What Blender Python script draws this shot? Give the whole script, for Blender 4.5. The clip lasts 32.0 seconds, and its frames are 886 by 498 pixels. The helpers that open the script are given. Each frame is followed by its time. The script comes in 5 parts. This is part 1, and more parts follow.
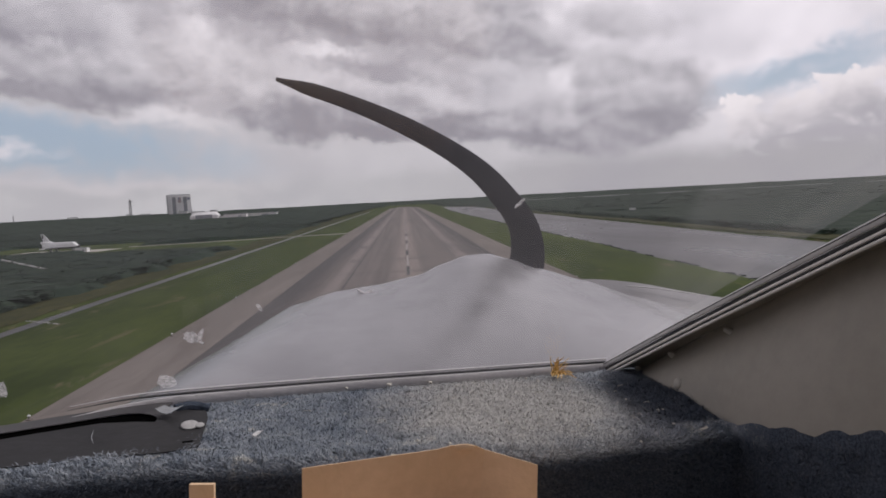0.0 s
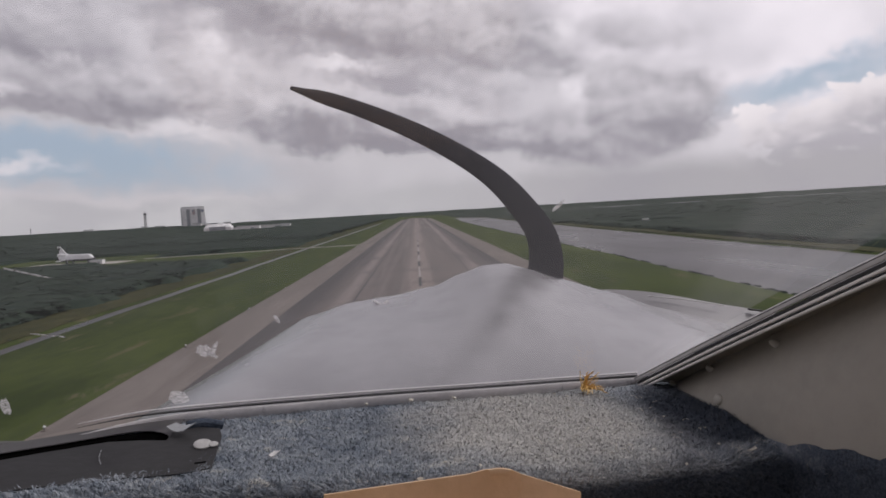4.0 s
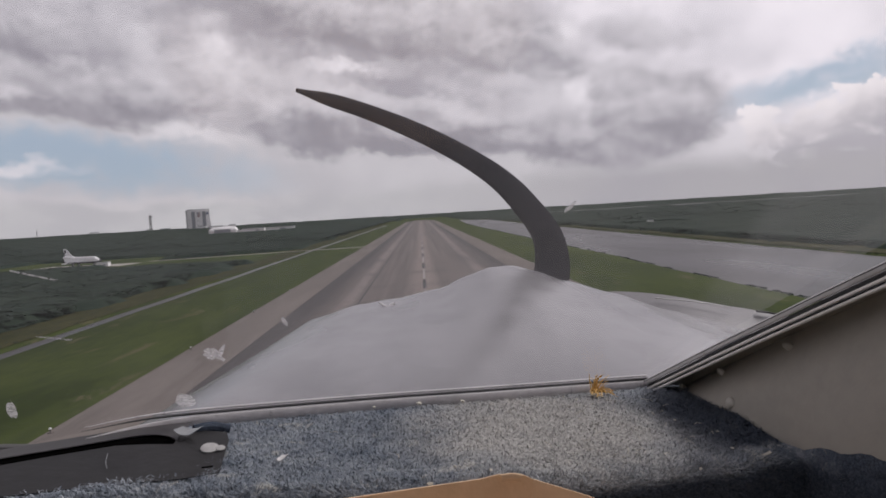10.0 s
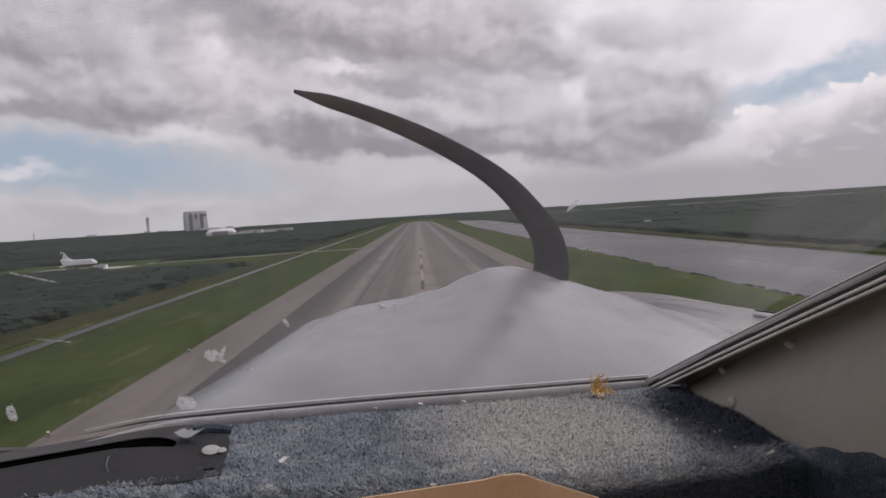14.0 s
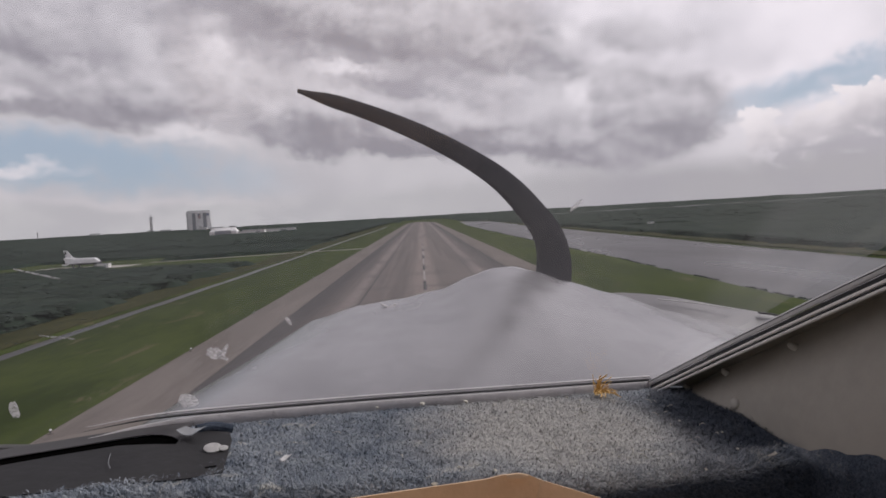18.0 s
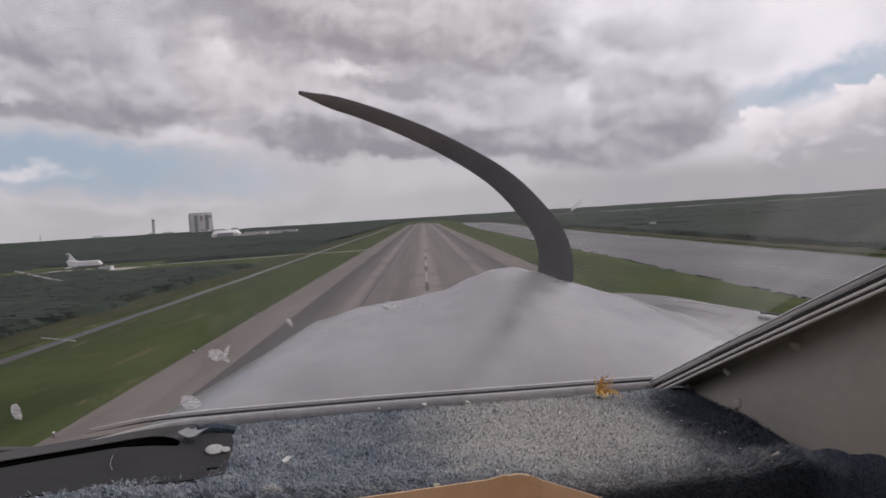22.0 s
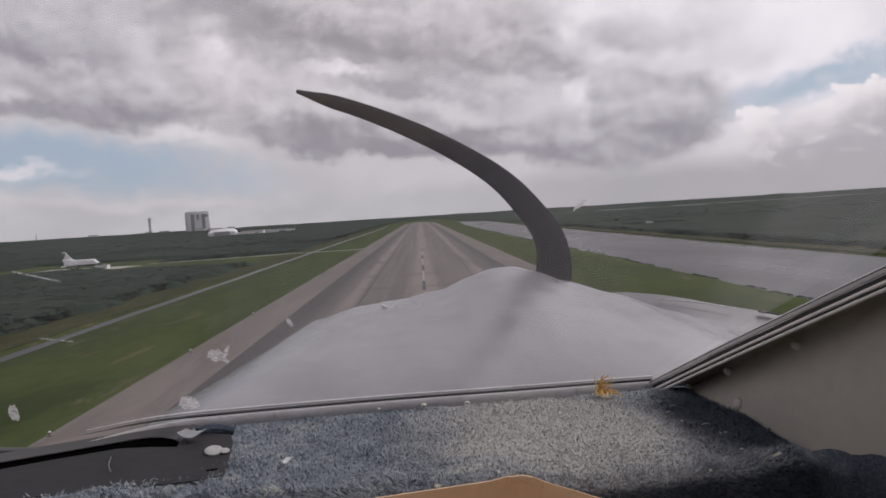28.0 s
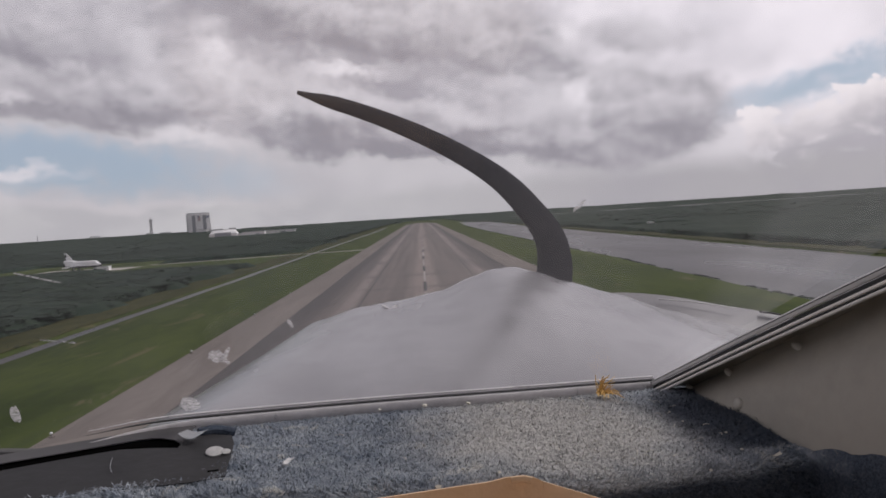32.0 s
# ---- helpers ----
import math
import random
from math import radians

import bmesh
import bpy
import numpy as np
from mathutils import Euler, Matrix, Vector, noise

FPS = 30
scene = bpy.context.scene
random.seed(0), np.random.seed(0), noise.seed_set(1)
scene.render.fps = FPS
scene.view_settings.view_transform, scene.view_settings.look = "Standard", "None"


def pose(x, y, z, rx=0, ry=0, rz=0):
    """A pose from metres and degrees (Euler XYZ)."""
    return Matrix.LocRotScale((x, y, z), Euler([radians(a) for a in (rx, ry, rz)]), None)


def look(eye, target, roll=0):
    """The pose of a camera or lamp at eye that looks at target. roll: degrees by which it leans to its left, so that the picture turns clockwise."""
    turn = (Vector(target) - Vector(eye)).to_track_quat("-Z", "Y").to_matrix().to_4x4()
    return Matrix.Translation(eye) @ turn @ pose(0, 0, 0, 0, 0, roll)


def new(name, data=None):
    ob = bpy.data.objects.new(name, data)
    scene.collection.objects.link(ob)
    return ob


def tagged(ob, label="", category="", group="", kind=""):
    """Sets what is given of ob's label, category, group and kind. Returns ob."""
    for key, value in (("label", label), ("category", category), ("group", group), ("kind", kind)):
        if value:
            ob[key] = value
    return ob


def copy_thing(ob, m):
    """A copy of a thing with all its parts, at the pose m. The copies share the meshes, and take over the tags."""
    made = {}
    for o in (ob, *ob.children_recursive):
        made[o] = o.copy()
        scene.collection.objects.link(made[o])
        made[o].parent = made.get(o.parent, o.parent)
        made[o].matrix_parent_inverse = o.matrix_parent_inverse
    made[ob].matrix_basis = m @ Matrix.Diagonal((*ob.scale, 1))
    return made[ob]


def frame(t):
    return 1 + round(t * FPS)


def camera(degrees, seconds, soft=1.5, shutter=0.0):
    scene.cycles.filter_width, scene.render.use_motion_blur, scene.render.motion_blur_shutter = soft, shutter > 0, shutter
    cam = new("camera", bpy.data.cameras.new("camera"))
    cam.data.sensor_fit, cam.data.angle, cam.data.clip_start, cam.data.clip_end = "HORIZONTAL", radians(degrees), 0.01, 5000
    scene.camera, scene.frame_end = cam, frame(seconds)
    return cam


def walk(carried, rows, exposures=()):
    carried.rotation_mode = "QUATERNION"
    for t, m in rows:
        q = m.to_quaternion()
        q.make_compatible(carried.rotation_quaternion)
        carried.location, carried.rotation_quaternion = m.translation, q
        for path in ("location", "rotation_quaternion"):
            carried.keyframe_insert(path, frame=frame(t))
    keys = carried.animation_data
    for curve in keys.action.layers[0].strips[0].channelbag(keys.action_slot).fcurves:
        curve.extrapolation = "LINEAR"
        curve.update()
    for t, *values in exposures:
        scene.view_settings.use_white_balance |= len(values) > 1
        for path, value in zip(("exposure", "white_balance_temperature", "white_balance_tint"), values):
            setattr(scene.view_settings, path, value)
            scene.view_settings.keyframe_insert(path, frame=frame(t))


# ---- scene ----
from mathutils.bvhtree import BVHTree

# The aircraft hangs level with its mean attitude over the runway; cockpit axes: x right, y ahead, z up from the lens.
EYE = Vector((0.0, 0.0, 31.0))
AIM = look(EYE, EYE + Vector((0.0316, 1.0, -0.0538)), roll=-3.5)
COCKPIT = AIM @ pose(0, 0, 0, -90)
cam = camera(70.0, 32.0, soft=1.7)
# seconds, x, y, z in the cockpit, pitch, roll, yaw
ROWS = [
    (0, 0.0217, -0.0462, 0.0074, -1.40, -0.37, -1.53),
    (0.5, 0.0173, -0.0320, 0.0045, -0.90, -0.77, -1.32),
    (1, 0.0187, -0.0274, 0.0024, -0.51, -0.31, -1.12),
    (1.5, 0.0153, -0.0218, 0.0034, -0.64, -0.73, -0.99),
    (2, 0.0152, -0.0195, 0.0044, -0.47, -0.34, -0.94),
    (2.5, 0.0077, -0.0126, 0.0030, -0.53, -0.48, -0.74),
    (3, 0.0068, -0.0112, 0.0018, -0.32, -0.44, -0.64),
    (3.5, 0.0088, -0.0101, 0.0037, -0.44, -0.19, -0.46),
    (5.5, 0.0040, -0.0057, 0.0008, -0.24, -0.30, -0.33),
    (6, 0.0039, -0.0051, 0.0023, -0.29, -0.39, -0.25),
    (6.5, 0.0036, -0.0052, -0.0003, -0.13, -0.39, -0.26),
    (7, 0.0031, -0.0037, 0.0051, -0.46, -0.07, -0.31),
    (7.5, 0.0039, -0.0040, 0.0007, -0.15, -0.30, -0.18),
    (8, 0.0035, -0.0038, 0.0010, -0.07, -0.18, -0.20),
    (8.5, 0.0055, -0.0036, 0.0037, -0.33, -0.13, -0.03),
    (9, 0.0044, -0.0035, 0.0018, -0.15, -0.43, -0.03),
    (9.5, 0.0002, -0.0021, 0.0019, -0.20, 0.00, -0.41),
    (10, 0.0037, -0.0024, 0.0029, -0.22, -0.11, -0.06),
    (10.5, 0.0012, -0.0025, 0.0007, -0.06, -0.17, -0.23),
    (11, 0.0009, -0.0020, 0.0023, -0.20, -0.19, -0.22),
    (11.5, -0.0011, -0.0007, 0.0026, -0.30, -0.16, -0.38),
    (12, 0.0022, -0.0017, 0.0027, -0.18, -0.01, -0.08),
    (12.5, -0.0032, 0.0015, 0.0033, -0.32, -0.41, -0.40),
    (13, 0.0013, -0.0012, 0.0006, -0.02, 0.27, -0.21),
    (13.5, -0.0001, -0.0002, 0.0010, -0.09, -0.05, -0.24),
    (14, 0.0005, -0.0007, 0.0021, -0.13, 0.17, -0.25),
    (14.5, -0.0015, -0.0000, 0.0023, -0.20, -0.06, -0.35),
    (16.5, -0.0007, -0.0003, 0.0010, -0.03, -0.02, -0.23),
    (17, 0.0010, -0.0009, 0.0009, -0.03, -0.10, -0.07),
    (17.5, 0.0001, 0.0005, 0.0023, -0.16, -0.20, -0.08),
    (18, 0.0002, -0.0002, 0.0008, -0.07, -0.17, -0.02),
    (18.5, 0.0005, -0.0002, 0.0010, 0.02, -0.11, -0.00),
    (19, -0.0016, 0.0009, 0.0047, -0.38, 0.26, -0.23),
    (19.5, -0.0004, -0.0003, 0.0007, 0.01, 0.05, -0.04),
    (20, -0.0000, 0.0000, 0.0000, -0.00, -0.00, -0.00),
    (20.5, -0.0011, 0.0005, 0.0011, -0.11, -0.01, -0.03),
    (21, 0.0010, 0.0004, 0.0025, -0.19, 0.11, 0.11),
    (21.5, -0.0002, 0.0009, 0.0004, -0.04, -0.09, 0.07),
    (22, 0.0012, -0.0002, 0.0003, 0.04, 0.07, 0.16),
    (22.5, -0.0013, 0.0013, 0.0021, -0.14, -0.28, 0.07),
    (23, -0.0014, 0.0005, 0.0003, 0.04, 0.14, -0.14),
    (23.5, -0.0015, 0.0013, 0.0017, -0.10, 0.16, -0.10),
    (24, -0.0001, 0.0011, 0.0020, -0.13, 0.00, 0.08),
    (24.5, -0.0026, 0.0023, 0.0022, -0.18, -0.39, -0.08),
    (25, -0.0031, 0.0022, 0.0013, -0.04, 0.17, -0.30),
    (25.5, 0.0023, 0.0013, 0.0015, -0.01, 0.39, 0.10),
    (27.5, -0.0009, 0.0019, -0.0007, 0.13, 0.12, -0.08),
    (28, -0.0022, 0.0028, 0.0012, -0.06, 0.06, -0.11),
    (28.5, -0.0043, 0.0036, 0.0023, -0.15, 0.09, -0.28),
    (29, -0.0013, 0.0028, 0.0012, -0.06, 0.08, -0.03),
    (29.5, -0.0010, 0.0027, 0.0007, -0.05, 0.17, -0.04),
    (30, -0.0022, 0.0028, 0.0012, -0.06, 0.06, -0.11),
    (30.5, -0.0035, 0.0035, 0.0018, -0.10, 0.09, -0.21),
    (31, -0.0048, 0.0028, -0.0006, 0.15, 0.14, -0.31),
    (31.5, -0.0050, 0.0029, 0.0015, -0.01, 0.01, -0.25),
    (32, -0.0016, 0.0021, 0.0013, 0.00, 0.17, -0.02),
]
walk(cam, [(t, COCKPIT @ pose(x, y, z, 90 + p, r, w)) for t, x, y, z, p, r, w in ROWS], exposures=[(0.0, 0.0, 6450, 12.5), (32.0, 0.0, 6450, 12.5)])

# ---- sky and sun ----
SUN_AZ, SUN_EL = 68.0, 42.0
world = bpy.data.worlds.new("sky")
scene.world = world
world.use_nodes = True


class Nodes:
    """Short hand for wiring shader nodes."""

    def __init__(self, tree, fresh=True):
        self.tree = tree
        if fresh:
            tree.nodes.clear()

    def add(self, kind, **sets):
        node = self.tree.nodes.new(kind)
        for key, value in sets.items():
            if key == "op":
                node.operation = value
            elif key == "blend":
                node.blend_type = value
            elif key == "data":
                node.data_type = value
            else:
                raise KeyError(key)
        return node

    def put(self, socket, value):
        if isinstance(value, bpy.types.NodeSocket):
            self.tree.links.new(value, socket)
        elif value is not None:
            if isinstance(value, (tuple, list)) and len(value) == 3 and len(socket.default_value) == 4:
                value = (*value, 1.0)
            socket.default_value = value

    def math(self, op, a, b=None, c=None):
        node = self.add("ShaderNodeMath", op=op)
        for socket, value in zip(node.inputs, (a, b, c)):
            self.put(socket, value)
        return node.outputs[0]

    def mix(self, fac, a, b, blend="MIX"):
        node = self.add("ShaderNodeMix", data="RGBA", blend=blend)
        self.put(node.inputs[0], fac)
        self.put(node.inputs[6], a)
        self.put(node.inputs[7], b)
        return node.outputs[2]

    def noise(self, vector, scale, detail=5.0, rough=0.55, warp=0.0):
        node = self.add("ShaderNodeTexNoise")
        self.put(node.inputs["Vector"], vector)
        node.inputs["Scale"].default_value = scale
        node.inputs["Detail"].default_value = detail
        node.inputs["Roughness"].default_value = rough
        node.inputs["Distortion"].default_value = warp
        return node.outputs["Fac"]

    def step(self, value, lo, hi, a=0.0, b=1.0):
        node = self.add("ShaderNodeMapRange")
        node.interpolation_type = "SMOOTHSTEP"
        for i, v in enumerate((value, lo, hi, a, b)):
            self.put(node.inputs[i], v)
        return node.outputs[0]

    def stretch(self, vector, scale, move=(0, 0, 0)):
        node = self.add("ShaderNodeMapping")
        self.put(node.inputs["Vector"], vector)
        node.inputs["Scale"].default_value = scale
        node.inputs["Location"].default_value = move
        return node.outputs[0]


def build_sky():
    n = Nodes(world.node_tree)
    way = n.add("ShaderNodeTexCoord").outputs["Generated"]
    split = n.add("ShaderNodeSeparateXYZ")
    n.put(split.inputs[0], way)
    x, y, z = split.outputs
    az = n.math("ARCTAN2", x, y)
    el = n.math("ARCSINE", z)
    flat = n.add("ShaderNodeCombineXYZ")
    n.put(flat.inputs[0], az), n.put(flat.inputs[1], el)
    flat = flat.outputs[0]
    # ragged edges: the cloud outlines wander with three sizes of billow
    w1 = n.math("SUBTRACT", n.noise(n.stretch(flat, (1, 1.2, 1)), 6.0, 10.0, 0.70), 0.5)
    w2 = n.math("SUBTRACT", n.noise(n.stretch(flat, (1, 1.2, 1), (3, 5, 1)), 7.0, 10.0, 0.72), 0.5)
    u = n.math("MULTIPLY_ADD", w1, 0.20, az)
    v = n.math("MULTIPLY_ADD", w2, 0.11, el)

    def bank(a, e, wide, high, tilt=0.0, soft=0.85):
        """How far inside an uneven oval cloud, and how high in it."""
        c, s = math.cos(radians(tilt)), math.sin(radians(tilt))
        du, dv = n.math("SUBTRACT", u, a), n.math("SUBTRACT", v, e)
        p = n.math("ADD", n.math("MULTIPLY", du, c / wide), n.math("MULTIPLY", dv, s / wide))
        q = n.math("ADD", n.math("MULTIPLY", du, -s / high), n.math("MULTIPLY", dv, c / high))
        r = n.math("SQRT", n.math("ADD", n.math("MULTIPLY", p, p), n.math("MULTIPLY", q, q)))
        return n.step(r, 1.0 + soft * 0.5, 1.0 - soft, 0.0, 1.0), q

    def union(*banks):
        out = banks[0][0]
        for b in banks[1:]:
            out = n.math("MAXIMUM", out, b[0])
        return out

    billow = n.noise(n.stretch(flat, (1.0, 1.4, 1.0)), 5.0, 7.0, 0.52, 0.2)
    fine = n.noise(n.stretch(flat, (1.0, 1.3, 1.0), (7, 2, 0)), 17.0, 7.0, 0.58, 0.3)
    grain = n.math("ADD", n.math("MULTIPLY", billow, 0.68), n.math("MULTIPLY", fine, 0.32))
    # the heaps catch light on the side that faces up and towards the sun
    above = n.noise(n.stretch(flat, (1.0, 1.4, 1.0), (0.02, 0.03, 0)), 5.0, 7.0, 0.52, 0.2)
    crest = n.step(n.math("SUBTRACT", billow, above), -0.08, 0.08)
    tops = n.noise(n.stretch(flat, (1.0, 1.3, 1.0), (7.012, 2.018, 0)), 17.0, 7.0, 0.58, 0.3)
    ripple = n.math("SUBTRACT", fine, tops)

    def body(cloud, oval, deep, thick=1.0, light=(0.70, 0.675, 0.705), dark=(0.315, 0.302, 0.335)):
        """Lay one grey heap over the sky behind it: pale at its crown, darkest along its base."""
        inside, q = oval
        tone = n.math("MULTIPLY", n.step(q, 1.0, -0.85), deep)
        tone = n.math("ADD", tone, n.math("MULTIPLY_ADD", crest, -0.30, n.math("MULTIPLY_ADD", grain, 0.9, n.math("MULTIPLY_ADD", ripple, -1.1, -0.22))))
        return n.mix(n.math("MULTIPLY", inside, thick), cloud, n.mix(n.step(tone, -0.1, 1.0), light, dark))

    sky = n.add("ShaderNodeTexSky")
    sky.sky_type = "NISHITA"
    sky.sun_disc = False
    sky.sun_elevation, sky.sun_rotation = radians(SUN_EL), radians(SUN_AZ)
    sky.air_density, sky.dust_density, sky.altitude = 1.0, 2.5, 30.0
    blue = n.mix(1.0, sky.outputs[0], (0.085, 0.085, 0.085), "MULTIPLY")
    blue = n.mix(0.75, blue, (0.45, 0.545, 0.66))

    # high bright veil, and the thin grey sheet over the middle and the left
    far_light = n.step(n.math("ADD", az, n.math("MULTIPLY", el, 2.2)), 0.42, 0.95)
    veil = n.mix(far_light, (0.63, 0.612, 0.632), (0.97, 0.925, 0.965))
    cloud = n.mix(n.math("MULTIPLY", n.step(grain, 0.38, 0.66), 0.8), veil, n.mix(far_light, (0.52, 0.505, 0.53), (0.70, 0.675, 0.715)))
    over = n.math("ADD", v, n.math("MULTIPLY_ADD", u, 0.125, -0.092))
    beyond = n.step(n.math("ADD", u, n.math("MULTIPLY_ADD", v, 0.75, -0.43)), -0.07, 0.07)
    sheet = n.math("MULTIPLY", n.step(over, -0.006, 0.018), n.math("SUBTRACT", 1.0, beyond))
    grey = n.mix(n.step(n.math("MULTIPLY_ADD", ripple, -0.35, n.math("MULTIPLY_ADD", crest, -0.16, grain)), 0.16, 0.54), (0.74, 0.715, 0.745), (0.40, 0.384, 0.422))
    cloud = n.mix(sheet, cloud, grey)
    # open blue on the left, and a slot of it behind the tower
    gap = union(bank(-0.50, 0.100, 0.30, 0.042, -5, 0.6), bank(0.60, 0.155, 0.17, 0.026, 12, 0.7))
    cloud = n.mix(n.math("MULTIPLY", gap, n.step(grain, 0.70, 0.50)), cloud, blue)
    cloud = n.mix(n.math("MULTIPLY", union(bank(-0.56, 0.087, 0.06, 0.009, 4, 0.9), bank(-0.36, 0.137, 0.11, 0.012, -8, 0.9)), 0.85), cloud, (0.78, 0.755, 0.78))
    # the heaps, the farthest first
    cloud = body(cloud, bank(-0.56, 0.275, 0.20, 0.055, -6, 0.8), 0.55, 0.8)
    cloud = body(cloud, bank(0.34, 0.247, 0.09, 0.030, -14, 0.5), 0.45, 0.7)
    cloud = body(cloud, bank(-0.02, 0.295, 0.27, 0.058, -8, 0.3), 0.72, 0.95)
    cloud = body(cloud, bank(0.16, 0.235, 0.13, 0.040, -22, 0.4), 0.65, 0.8)
    cloud = body(cloud, bank(-0.47, 0.190, 0.17, 0.046, -6, 0.3), 0.68, 0.92)
    cloud = body(cloud, bank(-0.25, 0.190, 0.17, 0.055, -8, 0.4), 0.58, 0.85)
    cloud = body(cloud, bank(0.31, 0.125, 0.165, 0.085, 4, 0.2), 0.70, 0.95)
    cloud = body(cloud, bank(-0.04, 0.138, 0.23, 0.052, -7, 0.22), 0.90, 0.97)
    bright = union(bank(-0.29, 0.262, 0.045, 0.028, -25, 0.9), bank(-0.56, 0.196, 0.05, 0.013, -8, 0.9), bank(0.235, 0.262, 0.03, 0.02, -50, 0.9),
                   bank(0.25, 0.17, 0.022, 0.03, -35, 0.9), bank(-0.10, 0.225, 0.08, 0.012, -8, 0.9), bank(-0.36, 0.225, 0.03, 0.025, 20, 0.9))
    cloud = n.mix(n.math("MULTIPLY", n.math("MULTIPLY", bright, n.step(grain, 0.62, 0.42)), 0.85), cloud, (0.90, 0.865, 0.895))
    # cauliflower heads along the rim of the fair-weather tower
    bent = n.add("ShaderNodeCombineXYZ")
    n.put(bent.inputs[0], u), n.put(bent.inputs[1], n.math("MULTIPLY", v, 1.3))
    heads = n.add("ShaderNodeTexVoronoi")
    heads.feature = "SMOOTH_F1"
    heads.inputs["Scale"].default_value, heads.inputs["Smoothness"].default_value = 27.0, 0.25
    n.put(heads.inputs["Vector"], bent.outputs[0])
    knob = n.math("SUBTRACT", 0.45, heads.outputs["Distance"])
    tower = union(bank(0.62, 0.050, 0.17, 0.075, 0, 0.6), bank(0.60, 0.0, 0.17, 0.07, 0, 0.6), bank(0.64, 0.098, 0.050, 0.055, 0, 0.6), bank(0.50, 0.092, 0.036, 0.042, 0, 0.6), bank(0.575, 0.095, 0.04, 0.042, 0, 0.6),
                  bank(0.80, 0.09, 0.14, 0.10, 0, 0.6))
    tower = n.step(n.math("MULTIPLY_ADD", knob, 1.0, tower), 0.50, 0.60)
    core = union(bank(0.60, 0.030, 0.16, 0.075, 0, 0.7), bank(0.59, 0.005, 0.20, 0.06, 0, 0.5), bank(0.645, 0.062, 0.075, 0.062, 0, 0.7), bank(0.80, 0.055, 0.15, 0.09, 0, 0.7))
    core = n.math("MULTIPLY", core, n.step(n.math("MULTIPLY_ADD", knob, -0.5, grain), 0.20, 0.52, 0.5, 1.0))
    heap = n.mix(core, (0.94, 0.89, 0.90), (0.48, 0.462, 0.497))
    cloud = n.mix(tower, cloud, heap)
    low = n.mix(n.step(az, -0.3, 0.35), (0.58, 0.572, 0.58), (0.46, 0.446, 0.464))
    low = n.mix(n.math("MULTIPLY", n.step(grain, 0.44, 0.60), 0.45), low, (0.42, 0.408, 0.44))
    low = n.mix(n.math("MULTIPLY", bank(-0.46, 0.052, 0.22, 0.013, -3, 0.9)[0], 0.6), low, (0.74, 0.71, 0.71))
    cloud = n.mix(n.step(n.math("MULTIPLY_ADD", w2, 0.06, el), 0.066, 0.026), cloud, low)
    # unseen heavier grey deck overhead and behind, added to dim the light below
    deck = n.math("MAXIMUM", n.step(el, 0.40, 0.80), n.step(y, 0.25, -0.35))
    cloud = n.mix(n.math("MULTIPLY", deck, 0.75), cloud, n.mix(grain, (0.44, 0.43, 0.46), (0.24, 0.235, 0.26)))
    back = n.add("ShaderNodeBackground")
    n.put(back.inputs[0], cloud)
    back.inputs[1].default_value = 1.0
    out = n.add("ShaderNodeOutputWorld")
    n.tree.links.new(back.outputs[0], out.inputs[0])


build_sky()
sun = new("sun", bpy.data.lights.new("sun", "SUN"))
sun.data.energy, sun.data.angle, sun.data.color = 1.7, radians(14), (1.0, 0.965, 0.92)
sun.matrix_world = look((0, 0, 300), Vector((0, 0, 300)) - Vector((math.sin(radians(SUN_AZ)) * math.cos(radians(SUN_EL)),
                                                                math.cos(radians(SUN_AZ)) * math.cos(radians(SUN_EL)), math.sin(radians(SUN_EL)))))

# ---- materials ----


def surface(name, low, high, size, rough=0.6, metal=0.0, bump=0.0, fine=9.0, wear=None, wear_at=0.62, spec=0.5, stretch=(1, 1, 1), island=0.0, height=0.01):
    """A surface whose colour wanders between two tones at the size given (metres) and at a finer one, with optional worn spots and relief."""
    m = bpy.data.materials.new(name)
    m.use_nodes = True
    n = Nodes(m.node_tree)
    at = n.stretch(n.add("ShaderNodeTexCoord").outputs["Object"], stretch)
    big = n.noise(at, 1.0 / size, 4.0, 0.6, 0.4)
    small = n.noise(at, fine / size, 4.0, 0.65)
    fac = n.step(n.math("ADD", n.math("MULTIPLY", big, 0.6), n.math("MULTIPLY", small, 0.4)), 0.34, 0.66)
    if island:
        rnd = n.add("ShaderNodeNewGeometry").outputs["Random Per Island"]
        fac = n.math("ADD", n.math("MULTIPLY", fac, 1.0 - island), n.math("MULTIPLY", rnd, island))
    colour = n.mix(fac, low, high)
    if wear:
        spots = n.noise(n.stretch(at, (1, 1, 1), (4.3, 1.7, 9.1)), 2.7 / size, 6.0, 0.7, 0.8)
        colour = n.mix(n.step(spots, wear_at, wear_at + 0.1), colour, wear)
    bsdf = n.add("ShaderNodeBsdfPrincipled")
    n.put(bsdf.inputs["Base Color"], colour)
    n.put(bsdf.inputs["Roughness"], n.math("MULTIPLY_ADD", small, 0.25, rough - 0.12))
    bsdf.inputs["Metallic"].default_value = metal
    bsdf.inputs["Specular IOR Level"].default_value = spec
    if bump:
        relief = n.add("ShaderNodeBump")
        relief.inputs["Strength"].default_value, relief.inputs["Distance"].default_value = bump, height
        n.put(relief.inputs["Height"], small)
        n.put(bsdf.inputs["Normal"], relief.outputs[0])
    n.put(n.add("ShaderNodeOutputMaterial").inputs[0], bsdf.outputs[0])
    return m


def plain(name, colour, rough=0.6, metal=0.0):
    return surface(name, tuple(c * 0.88 for c in colour), tuple(min(1, c * 1.1) for c in colour), 0.06, rough, metal)


